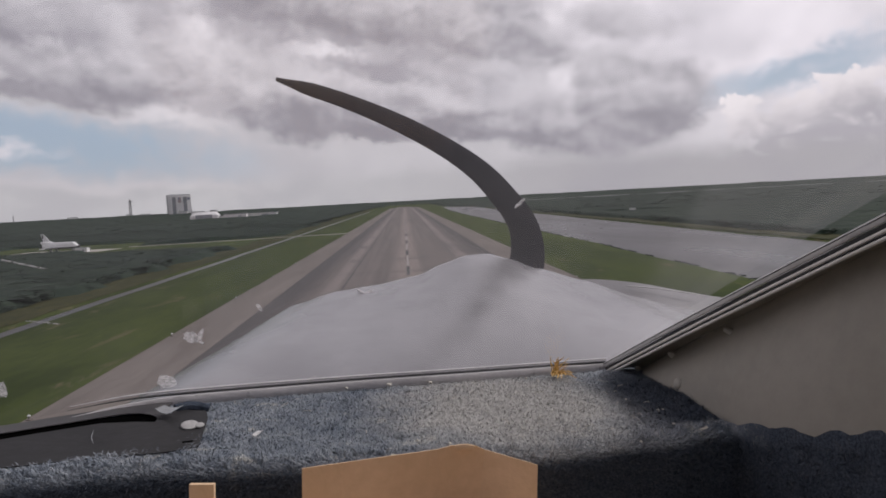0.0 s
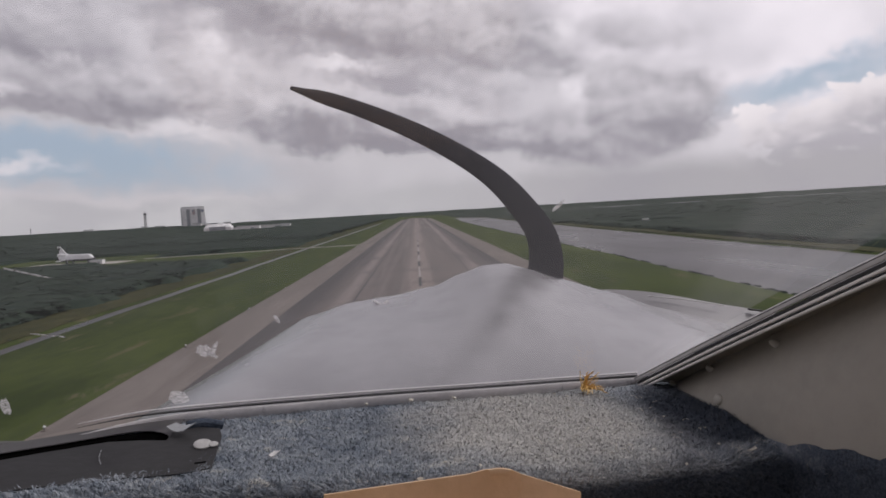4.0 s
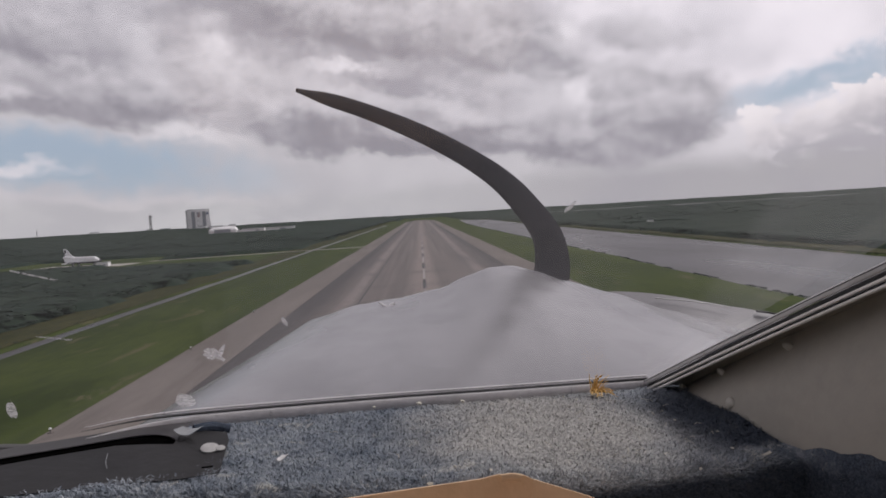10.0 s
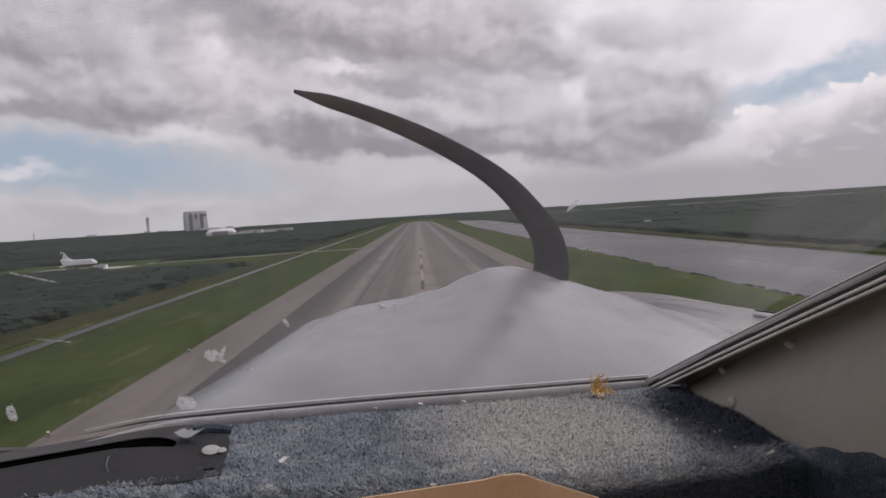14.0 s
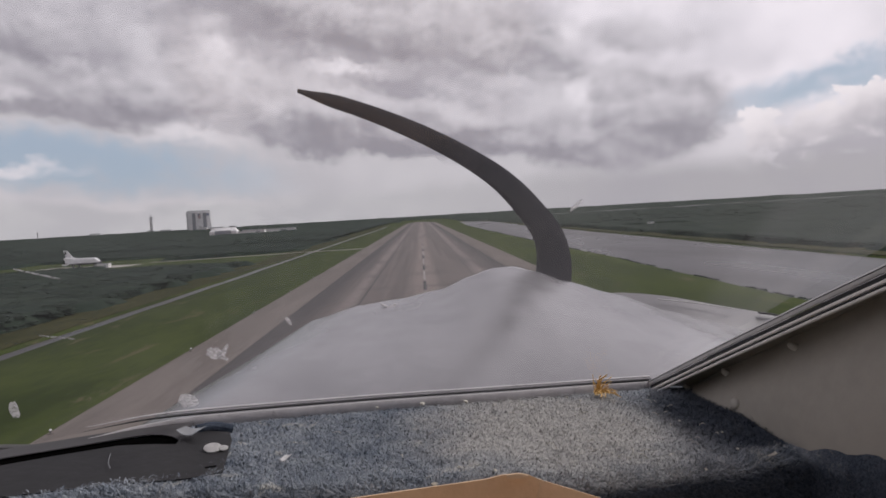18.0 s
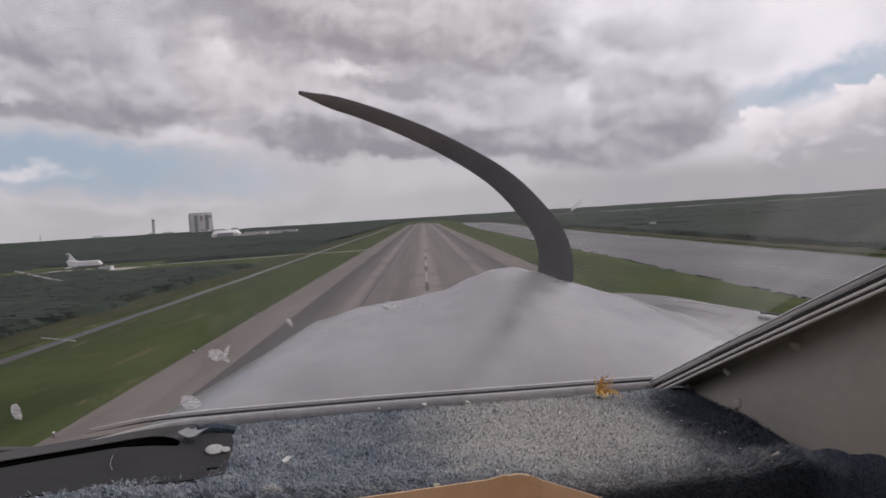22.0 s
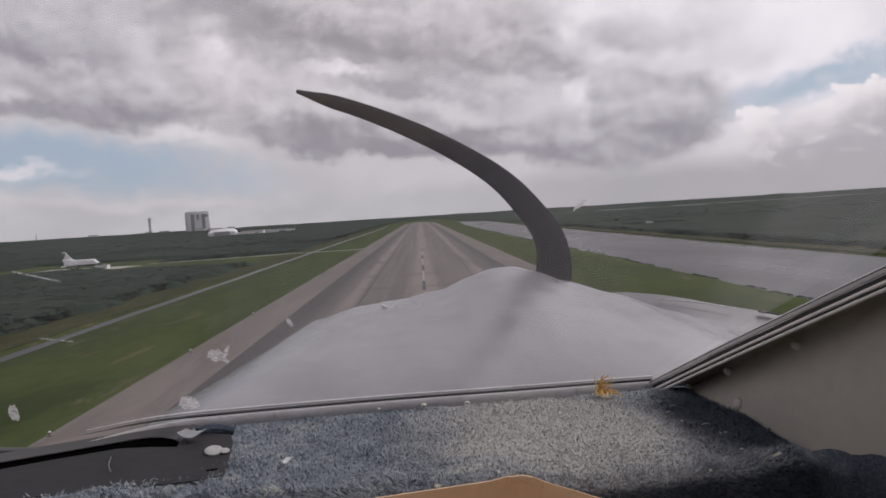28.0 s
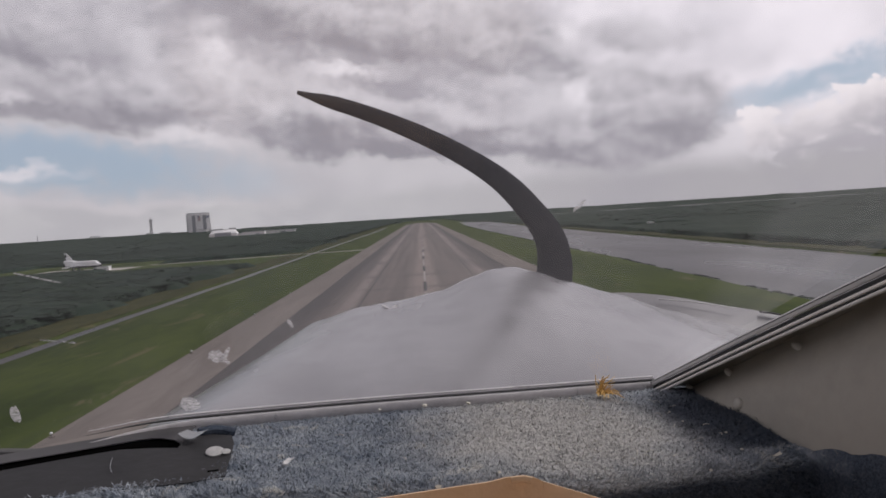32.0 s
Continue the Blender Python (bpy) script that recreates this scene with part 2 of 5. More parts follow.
def pane_glass():
    m = bpy.data.materials.new("windscreen_acrylic")
    m.use_nodes = True
    n = Nodes(m.node_tree)
    fres = n.add("ShaderNodeFresnel")
    fres.inputs[0].default_value = 1.45
    clear, gloss, pale_coat = n.add("ShaderNodeBsdfTransparent"), n.add("ShaderNodeBsdfGlossy"), n.add("ShaderNodeBsdfTranslucent")
    gloss.inputs["Roughness"].default_value = 0.16
    clear.inputs[0].default_value = (0.97, 0.965, 0.975, 1)
    pale_coat.inputs[0].default_value = (0.6, 0.58, 0.6, 1)
    at = n.add("ShaderNodeTexCoord").outputs["Object"]
    film = n.step(n.noise(n.stretch(at, (1, 0.4, 1)), 5.0, 5.0, 0.6), 0.35, 0.75, 0.02, 0.05)
    # over the dust film, a slanted corner by the post carries painted reflection haze
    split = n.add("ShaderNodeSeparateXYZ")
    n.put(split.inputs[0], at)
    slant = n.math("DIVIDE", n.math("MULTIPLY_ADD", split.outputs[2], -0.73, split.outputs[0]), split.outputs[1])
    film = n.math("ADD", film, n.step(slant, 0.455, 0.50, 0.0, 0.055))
    a, b = n.add("ShaderNodeMixShader"), n.add("ShaderNodeMixShader")
    n.put(a.inputs[0], film), n.put(a.inputs[1], clear.outputs[0]), n.put(a.inputs[2], pale_coat.outputs[0])
    n.put(b.inputs[0], n.math("MULTIPLY", fres.outputs[0], 0.08)), n.put(b.inputs[1], a.outputs[0]), n.put(b.inputs[2], gloss.outputs[0])
    n.put(n.add("ShaderNodeOutputMaterial").inputs[0], b.outputs[0])
    return m


def runway_surface():
    """Weathered grooved concrete: a pale middle, two pale wheel bands, rubber-dark lanes and blotches, all running along the strip."""
    m = bpy.data.materials.new("runway_concrete")
    m.use_nodes = True
    n = Nodes(m.node_tree)
    at = n.add("ShaderNodeTexCoord").outputs["Object"]
    split = n.add("ShaderNodeSeparateXYZ")
    n.put(split.inputs[0], at)
    long = n.noise(n.stretch(at, (1.0, 0.012, 1.0)), 0.22, 5.0, 0.65)
    blot = n.noise(n.stretch(at, (1.0, 0.16, 1.0)), 0.05, 5.0, 0.6, 0.5)
    grain = n.noise(n.stretch(at, (1.0, 0.3, 1.0)), 0.7, 4.0, 0.7)
    x = n.math("ABSOLUTE", n.math("MULTIPLY_ADD", n.math("SUBTRACT", blot, 0.5), 3.0, split.outputs[0]))
    base = n.mix(n.step(long, 0.35, 0.68), (0.107, 0.089, 0.083), (0.168, 0.141, 0.130))
    middle = n.step(x, 9.0, 2.0)
    base = n.mix(n.math("MULTIPLY", middle, 0.75), base, (0.250, 0.206, 0.185))
    band = n.math("MULTIPLY", n.step(x, 25.0, 27.5), n.step(x, 33.0, 30.0))
    base = n.mix(n.math("MULTIPLY", band, 0.65), base, (0.245, 0.208, 0.194))
    cross = n.noise(n.stretch(at, (0.35, 1.0, 1.0), (3, 0, 0)), 0.028, 3.0, 0.6)
    base = n.mix(n.step(cross, 0.56, 0.62, 0.0, 0.38), base, (0.070, 0.061, 0.061))
    edge = n.step(x, 31.0, 42.0)
    base = n.mix(n.math("MULTIPLY", edge, 0.92), base, (0.046, 0.041, 0.042))
    base = n.mix(n.step(blot, 0.53, 0.68, 0.0, 0.75), base, (0.082, 0.072, 0.073))
    base = n.mix(0.10, base, n.mix(grain, (0.051, 0.049, 0.047), (0.408, 0.372, 0.346)))
    bsdf = n.add("ShaderNodeBsdfPrincipled")
    n.put(bsdf.inputs["Base Color"], base)
    bsdf.inputs["Roughness"].default_value = 0.85
    n.put(n.add("ShaderNodeOutputMaterial").inputs[0], bsdf.outputs[0])
    return m


MOWN = surface("mown_grass", (0.030, 0.045, 0.011), (0.064, 0.084, 0.021), 30.0, 0.9, 0, 0.4, 12.0, (0.105, 0.098, 0.05), 0.58, 0.1, (1, 0.3, 1))
ROUGH = surface("rough_olive_grass", (0.030, 0.036, 0.013), (0.066, 0.064, 0.025), 14.0, 0.9, 0, 0.4, 10.0, (0.095, 0.085, 0.04), 0.6, 0.1, (1, 0.4, 1))
RUNWAY = runway_surface()
SHOULDER = surface("shoulder_concrete", (0.152, 0.132, 0.120), (0.212, 0.185, 0.168), 11.0, 0.85, 0, 0.1, 9.0, (0.17, 0.15, 0.145), 0.62, 0.2, (1, 0.15, 1))
PATH = surface("shell_rock_track", (0.34, 0.32, 0.29), (0.48, 0.45, 0.41), 6.0, 0.9)


def still_water():
    m = bpy.data.materials.new("lagoon_water")
    m.use_nodes = True
    n = Nodes(m.node_tree)
    at = n.stretch(n.add("ShaderNodeTexCoord").outputs["Object"], (1, 0.3, 1))
    silt = n.noise(at, 0.02, 4.0, 0.55, 0.5)
    bsdf = n.add("ShaderNodeBsdfPrincipled")
    n.put(bsdf.inputs["Base Color"], n.mix(n.step(silt, 0.35, 0.65), (0.036, 0.033, 0.034), (0.052, 0.047, 0.048)))
    n.put(bsdf.inputs["Roughness"], n.step(silt, 0.3, 0.7, 0.26, 0.34))
    bsdf.inputs["Specular IOR Level"].default_value = 0.068
    n.put(n.add("ShaderNodeOutputMaterial").inputs[0], bsdf.outputs[0])
    return m


WATER = still_water()
SCRUB = surface("scrub_canopy", (0.017, 0.029, 0.022), (0.036, 0.052, 0.035), 45.0, 0.9, 0, 0.35, 9.0, (0.055, 0.064, 0.036), 0.60, 0.1, (1, 1, 1), 0, 1.0)
LEAF = surface("scrub_leaves", (0.019, 0.031, 0.023), (0.040, 0.057, 0.038), 40.0, 0.8, 0, 0, 6.0, None, 0.6, 0.15, (1, 1, 1), 0.4)
WHITE_WALL = surface("painted_metal_cladding", (0.70, 0.69, 0.69), (0.80, 0.79, 0.79), 30.0, 0.7, 0, 0, 5.0)
GREY_WALL = surface("grey_cladding", (0.26, 0.27, 0.29), (0.36, 0.37, 0.39), 30.0, 0.7)
DARK_STEEL = surface("dark_steelwork", (0.07, 0.065, 0.07), (0.12, 0.11, 0.115), 6.0, 0.7)
FLAG_BLUE, FLAG_RED = plain("faded_blue_paint", (0.24, 0.26, 0.34)), plain("faded_red_paint", (0.44, 0.36, 0.36))
TILE_WHITE = surface("white_insulation_blankets", (0.68, 0.68, 0.69), (0.84, 0.84, 0.84), 2.5, 0.7)
TILE_BLACK = surface("black_tiles", (0.02, 0.02, 0.022), (0.05, 0.05, 0.055), 1.5, 0.6)
MARK_WHITE = surface("faded_runway_paint", (0.27, 0.245, 0.235), (0.37, 0.34, 0.325), 3.0, 0.8, 0, 0, 9.0, (0.2, 0.185, 0.18), 0.55)
MARK_BLACK = surface("black_runway_paint", (0.025, 0.024, 0.026), (0.06, 0.056, 0.058), 3.0, 0.7)

COWL = surface("white_gelcoat", (0.20, 0.194, 0.202), (0.30, 0.291, 0.302), 0.36, 0.21, 0, 0.0, 2.5, None, 0.6, 0.5, (1, 0.6, 1))
# cowl paint darkened: the cheek's reflection of dark ground is in the colour
CHEEK = surface("shaded_gelcoat", (0.17, 0.163, 0.167), (0.235, 0.226, 0.231), 0.4, 0.32, 0, 0.0, 3.0)
BLADE = surface("matt_dark_grey_blade", (0.045, 0.042, 0.050), (0.075, 0.070, 0.080), 0.2, 0.5)
CARPET = surface("blue_grey_carpet_backing", (0.090, 0.115, 0.152), (0.29, 0.310, 0.342), 0.025, 0.95, 0, 0.8, 9.0, (0.5, 0.48, 0.45), 0.58, 0.1, (1, 1, 1), 0, 0.004)
PILE = surface("blue_grey_carpet_pile", (0.085, 0.115, 0.160), (0.47, 0.498, 0.532), 0.10, 0.9, 0, 0, 6.0, (0.55, 0.54, 0.51), 0.57, 0.1, (1, 1, 1), 0.5)
ROLLED = surface("unfaded_navy_carpet", (0.030, 0.038, 0.054), (0.075, 0.09, 0.118), 0.012, 0.95, 0, 0.6, 6.0, None, 0.6, 0.1, (1, 1, 1), 0, 0.003)
PLATE = surface("dark_grey_painted_sheet", (0.018, 0.0175, 0.0185), (0.029, 0.028, 0.029), 0.12, 0.6, 0.0, 0.05, 9.0, (0.055, 0.052, 0.054), 0.66, 0.2)
SEAL_LIGHT = surface("weathered_grey_strip", (0.40, 0.382, 0.388), (0.54, 0.515, 0.52), 0.07, 0.5, 0, 0.1, 6.0, (0.2, 0.19, 0.195), 0.6)
POST_GREY = surface("pale_grey_post_paint", (0.56, 0.54, 0.53), (0.68, 0.655, 0.64), 0.09, 0.55, 0, 0.1, 6.0, (0.42, 0.40, 0.39), 0.6)
SEAL_DARK = plain("black_rubber", (0.03, 0.029, 0.03), 0.7)
POST_STRIP = surface("ivory_trim", (0.76, 0.72, 0.67), (0.86, 0.82, 0.77), 0.1, 0.5)
BEIGE = surface("beige_painted_panel", (0.32, 0.294, 0.250), (0.385, 0.353, 0.302), 0.2, 0.55, 0, 0.05, 9.0, (0.30, 0.275, 0.24), 0.7)
RIVET = plain("pale_beige_rivet_paint", (0.47, 0.44, 0.385), 0.5)
STEEL = surface("bright_steel", (0.42, 0.41, 0.40), (0.56, 0.55, 0.53), 0.01, 0.5, 0.4)
CARD = surface("corrugated_cardboard", (0.70, 0.49, 0.31), (0.80, 0.58, 0.39), 0.09, 0.85, 0, 0.1, 8.0, (0.36, 0.21, 0.11), 0.68)
STRAW = surface("dry_yellow_straw", (0.58, 0.33, 0.08), (0.80, 0.55, 0.22), 0.02, 0.7, 0, 0, 5.0, None, 0.6, 0.3, (1, 1, 1), 0.4)
CRUMB = plain("pale_crumb", (0.62, 0.58, 0.5), 0.7)
SPLAT = surface("dried_white_droppings", (0.45, 0.44, 0.44), (0.66, 0.65, 0.64), 0.006, 0.8)


def thin_dirt():
    """Dried dirt on the pane: a thin crust that daylight shines through."""
    m = bpy.data.materials.new("thin_pale_crust")
    m.use_nodes = True
    n = Nodes(m.node_tree)
    at = n.add("ShaderNodeTexCoord").outputs["Object"]
    body, glow, clear = n.add("ShaderNodeBsdfDiffuse"), n.add("ShaderNodeBsdfTranslucent"), n.add("ShaderNodeBsdfTransparent")
    body.inputs[0].default_value = (0.7, 0.69, 0.68, 1)
    glow.inputs[0].default_value = (0.75, 0.73, 0.74, 1)
    a, b = n.add("ShaderNodeMixShader"), n.add("ShaderNodeMixShader")
    a.inputs[0].default_value = 0.6
    n.put(a.inputs[1], body.outputs[0]), n.put(a.inputs[2], glow.outputs[0])
    n.put(b.inputs[0], n.step(n.noise(at, 220.0, 4.0, 0.7), 0.35, 0.62, 0.15, 0.6))
    n.put(b.inputs[1], clear.outputs[0]), n.put(b.inputs[2], a.outputs[0])
    n.put(n.add("ShaderNodeOutputMaterial").inputs[0], b.outputs[0])
    return m


CARPET_Z = -0.19
CRUST = thin_dirt()
FILM = plain("crinkled_clear_film", (0.26, 0.27, 0.28), 0.2)
LINING = plain("grey_cabin_lining", (0.08, 0.078, 0.075), 0.9)
LIP = surface("mid_grey_painted_lip", (0.055, 0.052, 0.054), (0.083, 0.079, 0.081), 0.08, 0.6, spec=0.2)
VOID = surface("flat_black_hollow", (0.002, 0.002, 0.002), (0.003, 0.003, 0.003), 0.06, 1.0, spec=0.0)
GLASS = pane_glass()


def tone_carpet(m, warm):
    """A warmer, paler patch in the middle of the carpet, ragged at its rim."""
    n = m.node_tree
    w = Nodes(n, False)
    bsdf = next(k for k in n.nodes if k.type == "BSDF_PRINCIPLED")
    was = bsdf.inputs["Base Color"].links[0].from_socket
    at = w.add("ShaderNodeTexCoord").outputs["Object"]
    split = w.add("ShaderNodeSeparateXYZ")
    w.put(split.inputs[0], at)
    rag = w.math("SUBTRACT", w.noise(at, 16.0, 4.0, 0.6), 0.5)
    p = w.math("MULTIPLY", w.math("SUBTRACT", split.outputs[0], 0.125), 1 / 0.17)
    q = w.math("MULTIPLY", w.math("SUBTRACT", split.outputs[1], 0.67), 1 / 0.20)
    far = w.math("ADD", w.math("SQRT", w.math("ADD", w.math("MULTIPLY", p, p), w.math("MULTIPLY", q, q))), w.math("MULTIPLY", rag, 0.9))
    speck = w.noise(at, 420.0, 3.0, 0.7)
    pale_coat = w.mix(w.step(speck, 0.35, 0.65), tuple(c * 0.45 for c in warm), warm)
    # shade along the side panel, painted into the carpet as a darker navy
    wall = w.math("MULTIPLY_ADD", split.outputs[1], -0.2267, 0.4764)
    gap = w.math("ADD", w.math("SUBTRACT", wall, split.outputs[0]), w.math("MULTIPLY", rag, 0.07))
    # the shaded front below the rolled hem is painted dark navy too
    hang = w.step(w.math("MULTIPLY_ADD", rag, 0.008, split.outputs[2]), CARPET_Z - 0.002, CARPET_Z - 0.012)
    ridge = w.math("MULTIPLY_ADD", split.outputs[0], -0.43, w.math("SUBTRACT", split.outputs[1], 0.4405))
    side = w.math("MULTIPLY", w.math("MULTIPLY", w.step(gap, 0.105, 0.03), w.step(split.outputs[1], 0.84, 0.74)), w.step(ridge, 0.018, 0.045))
    shade_fac = w.math("MAXIMUM", side, w.math("MAXIMUM", hang, w.step(w.math("MULTIPLY_ADD", rag, 0.02, split.outputs[0]), 0.338, 0.350)))
    faded = w.mix(w.step(far, 1.25, 0.35, 0.0, 0.75), was, pale_coat)
    shade_navy = w.mix(w.step(speck, 0.3, 0.7), (0.032, 0.041, 0.058), (0.100, 0.118, 0.150))
    w.put(bsdf.inputs["Base Color"], w.mix(w.math("MULTIPLY", shade_fac, 0.9), faded, shade_navy))


tone_carpet(PILE, (0.86, 0.82, 0.76))
tone_carpet(CARPET, (0.62, 0.59, 0.55))


# ---- builders ----
def smooth(me, angle=40):
    for p in me.polygons:
        p.use_smooth = True
    me.set_sharp_from_angle(angle=radians(angle))


def mesh_of(name, bm, material, soft=True):
    bmesh.ops.recalc_face_normals(bm, faces=bm.faces)
    me = bpy.data.meshes.new(name)
    bm.to_mesh(me)
    bm.free()
    me.materials.append(material)
    if soft:
        smooth(me)
    return me


def part(name, bm, material, parent, label="", soft=True):
    ob = new(name, mesh_of(name, bm, material, soft))
    ob.parent = parent
    return tagged(ob, label)


def thing(name, bm, material, m, label, category, group="", kind="", soft=True):
    ob = new(name, mesh_of(name, bm, material, soft))
    ob.matrix_basis = m
    return tagged(ob, label, category, group, kind)


def stand(name, m, label, category, group="", kind=""):
    ob = new(name)
    ob.matrix_basis = m
    return tagged(ob, label, category, group, kind)


def raw(name, verts, faces, material, soft=False):
    me = bpy.data.meshes.new(name)
    verts, faces = np.asarray(verts, np.float32), np.asarray(faces, np.int32)
    k = faces.shape[1]
    me.vertices.add(len(verts)), me.loops.add(faces.size), me.polygons.add(len(faces))
    me.vertices.foreach_set("co", verts.ravel())
    me.loops.foreach_set("vertex_index", faces.ravel())
    me.polygons.foreach_set("loop_start", np.arange(0, faces.size, k, dtype=np.int32))
    me.update(calc_edges=True)
    me.validate()
    me.materials.append(material)
    if soft:
        for p in me.polygons:
            p.use_smooth = True
    return me


def box(bm, size, at=(0, 0, 0), turn=0.0, bevel=0.0):
    made = bmesh.ops.create_cube(bm, size=1.0, matrix=pose(*at, 0, 0, turn) @ Matrix.Diagonal((*size, 1)))
    if bevel:
        edges = {e for v in made["verts"] for e in v.link_edges}
        bmesh.ops.bevel(bm, geom=list(edges), offset=bevel, segments=2, profile=0.6, affect="EDGES")
    return bm


def block(size, at=(0, 0, 0), turn=0.0, bevel=0.0):
    return box(bmesh.new(), size, at, turn, bevel)


def rings(bm, loops, close=True, caps=True):
    """Skin a row of vertex loops."""
    rows = [[bm.verts.new(p) for p in loop] for loop in loops]
    count = len(rows[0])
    for a, b in zip(rows, rows[1:]):
        for i in range(count if close else count - 1):
            j = (i + 1) % count
            bm.faces.new((a[i], a[j], b[j], b[i]))
    if caps and close:
        bm.faces.new(rows[0][::-1]), bm.faces.new(rows[-1])
    return bm


def curve(points, count):
    """Points along a smooth line through the points given."""
    pts = [Vector(p) for p in points]
    pts = [2 * pts[0] - pts[1]] + pts + [2 * pts[-1] - pts[-2]]
    out, n = [], len(pts) - 3
    for i in range(count):
        s = i / (count - 1) * n
        k = min(int(s), n - 1)
        t = s - k
        a, b, c, d = pts[k:k + 4]
        out.append(0.5 * ((2 * b) + (c - a) * t + (2 * a - 5 * b + 4 * c - d) * t * t + (3 * b - a - 3 * c + d) * t ** 3))
    return out


def table(x, points):
    """Smooth height over x, through (x, y) pairs in order."""
    if x <= points[0][0]:
        return points[0][1]
    for (x0, y0), (x1, y1) in zip(points, points[1:]):
        if x <= x1:
            t = (x - x0) / (x1 - x0)
            return y0 + (y1 - y0) * (t if len(points) < 3 else (0.5 * t + 0.5 * t * t * (3 - 2 * t)))
    return points[-1][1]


def sweep(bm, path, wide, high, up=(0, 0, 1), count=24, sides=8, taper=None, square=0.6):
    """A rounded bar along a smooth line."""
    pts = curve(path, count)
    loops = []
    for i, p in enumerate(pts):
        ahead = (pts[min(i + 1, count - 1)] - pts[max(i - 1, 0)]).normalized()
        side = ahead.cross(Vector(up)).normalized()
        top = side.cross(ahead)
        k = taper(i / (count - 1)) if taper else 1.0
        loop = []
        for j in range(sides):
            a = 2 * math.pi * (j + 0.5) / sides
            c, s = math.cos(a), math.sin(a)
            loop.append(p + side * (math.copysign(abs(c) ** square, c) * wide * 0.5 * k) + top * (math.copysign(abs(s) ** square, s) * high * 0.5 * k))
        loops.append(loop)
    return rings(bm, loops)


def slab(outline, z, thick, rise=None, bevel=0.0):
    """A flat plate of the outline given, its top at z."""
    bm = bmesh.new()
    top = [bm.verts.new((x, y, z + (rise(x, y) if rise else 0))) for x, y in outline]
    face = bm.faces.new(top)
    made = bmesh.ops.extrude_face_region(bm, geom=[face])
    bmesh.ops.translate(bm, verts=[g for g in made["geom"] if isinstance(g, bmesh.types.BMVert)], vec=(0, 0, -thick))
    bmesh.ops.triangulate(bm, faces=[f for f in bm.faces if len(f.verts) > 4])
    return bm


def dome(bm, at, radius, normal, high=0.6, rim=10):
    n = Vector(normal).normalized()
    turn = n.to_track_quat("Z", "Y").to_matrix().to_4x4()
    loops = []
    for r, h in ((1, -0.1), (1.0, high * 0.3), (0.85, high * 0.65), (0.5, high * 0.92), (0.12, high)):
        loops.append([Vector(at) + turn @ Vector((math.cos(a) * r * radius, math.sin(a) * r * radius, h * radius)) for a in (2 * math.pi * i / rim for i in range(rim))])
    return rings(bm, loops)


# ---- ground, water, runway ----
rng = np.random.default_rng(7)
LAGOON_END, RUN_END = 2350.0, 2800.0


def wobble(y, seed, size=60.0):
    return noise.noise(Vector((y / size, seed * 7.3, 1.7))) + 0.5 * noise.noise(Vector((y / size * 3.1, seed * 3.1, 5.2)))


def lagoon_near(y):
    return 112 + 3.0 * wobble(y, 1, 70) + max(0, y - 1500) * 0.035


def lagoon_far(y):
    return 206 + 4.0 * wobble(y, 2, 120) + max(0, y - 1300) * 0.03 - max(0, y - 2000) * 0.24


def ditch(y):
    return -114 + 1.5 * wobble(y, 3, 90)


def build_ground():
    ys = np.concatenate([np.arange(-700, 600, 14.0), np.arange(600, 1600, 30.0), np.arange(1600, 4960, 80.0)])
    verts, faces = [], []
    for y in ys:
        d, a, b = ditch(y), lagoon_near(y), lagoon_far(y)
        inside = -300 < y < LAGOON_END
        sink = -1.9 if inside else -0.1
        row = [(-6000, 0), (-2000, 0), (-600, 0.2), (-300, 0.1), (-180, 0), (-130, 0.15), (d - 4.4, 0.1), (d - 2.4, -0.7), (d, -1.4), (d + 2.3, -0.7), (d + 4, 0.0),
               (-90, 0.05), (-70, -0.1), (-61.2, -0.02), (0, -0.3), (61.2, -0.02), (75, -0.1), (95, 0.1), (a - 3.0, 0.15), (a, -0.55), (a + 6, sink),
               (0.5 * (a + b), sink), (b - 6, sink), (b, -0.55), (b + 3, 0.3), (b + 20, 0.4), (330, 0.2), (700, 0), (2000, 0), (6000, 0)]
        verts += [(x, y, z) for x, z in row]
    k = 30
    for j in range(len(ys) - 1):
        for i in range(k - 1):
            p = j * k + i
            faces.append((p, p + 1, p + k + 1, p + k))
    ob = new("ground", raw("ground", verts, faces, MOWN, True))
    tagged(ob, "flat mown green airfield grass with dry patches", "ground", kind="structure")


build_ground()


def strip(name, a, b, y0, y1, z, step, material, label, category):
    verts, faces = [], []
    ys = np.arange(y0, y1 + 0.1, step)
    for y in ys:
        verts += [(a(y), y, z), (b(y), y, z)]
    for j in range(len(ys) - 1):
        faces.append((2 * j, 2 * j + 1, 2 * j + 3, 2 * j + 2))
    return tagged(new(name, raw(name, verts, faces, material)), label, category, kind="structure")


strip("water_lagoon", lambda y: lagoon_near(y) - 2, lambda y: lagoon_far(y) + 2, -300, LAGOON_END, -0.5, 10, WATER,
      "long calm grey lagoon beside the runway grass", "water")
strip("water_ditch", lambda y: ditch(y) - 5, lambda y: ditch(y) + 5, -500, 2100, -0.55, 14, WATER, "narrow pale drainage ditch full of still water", "water")

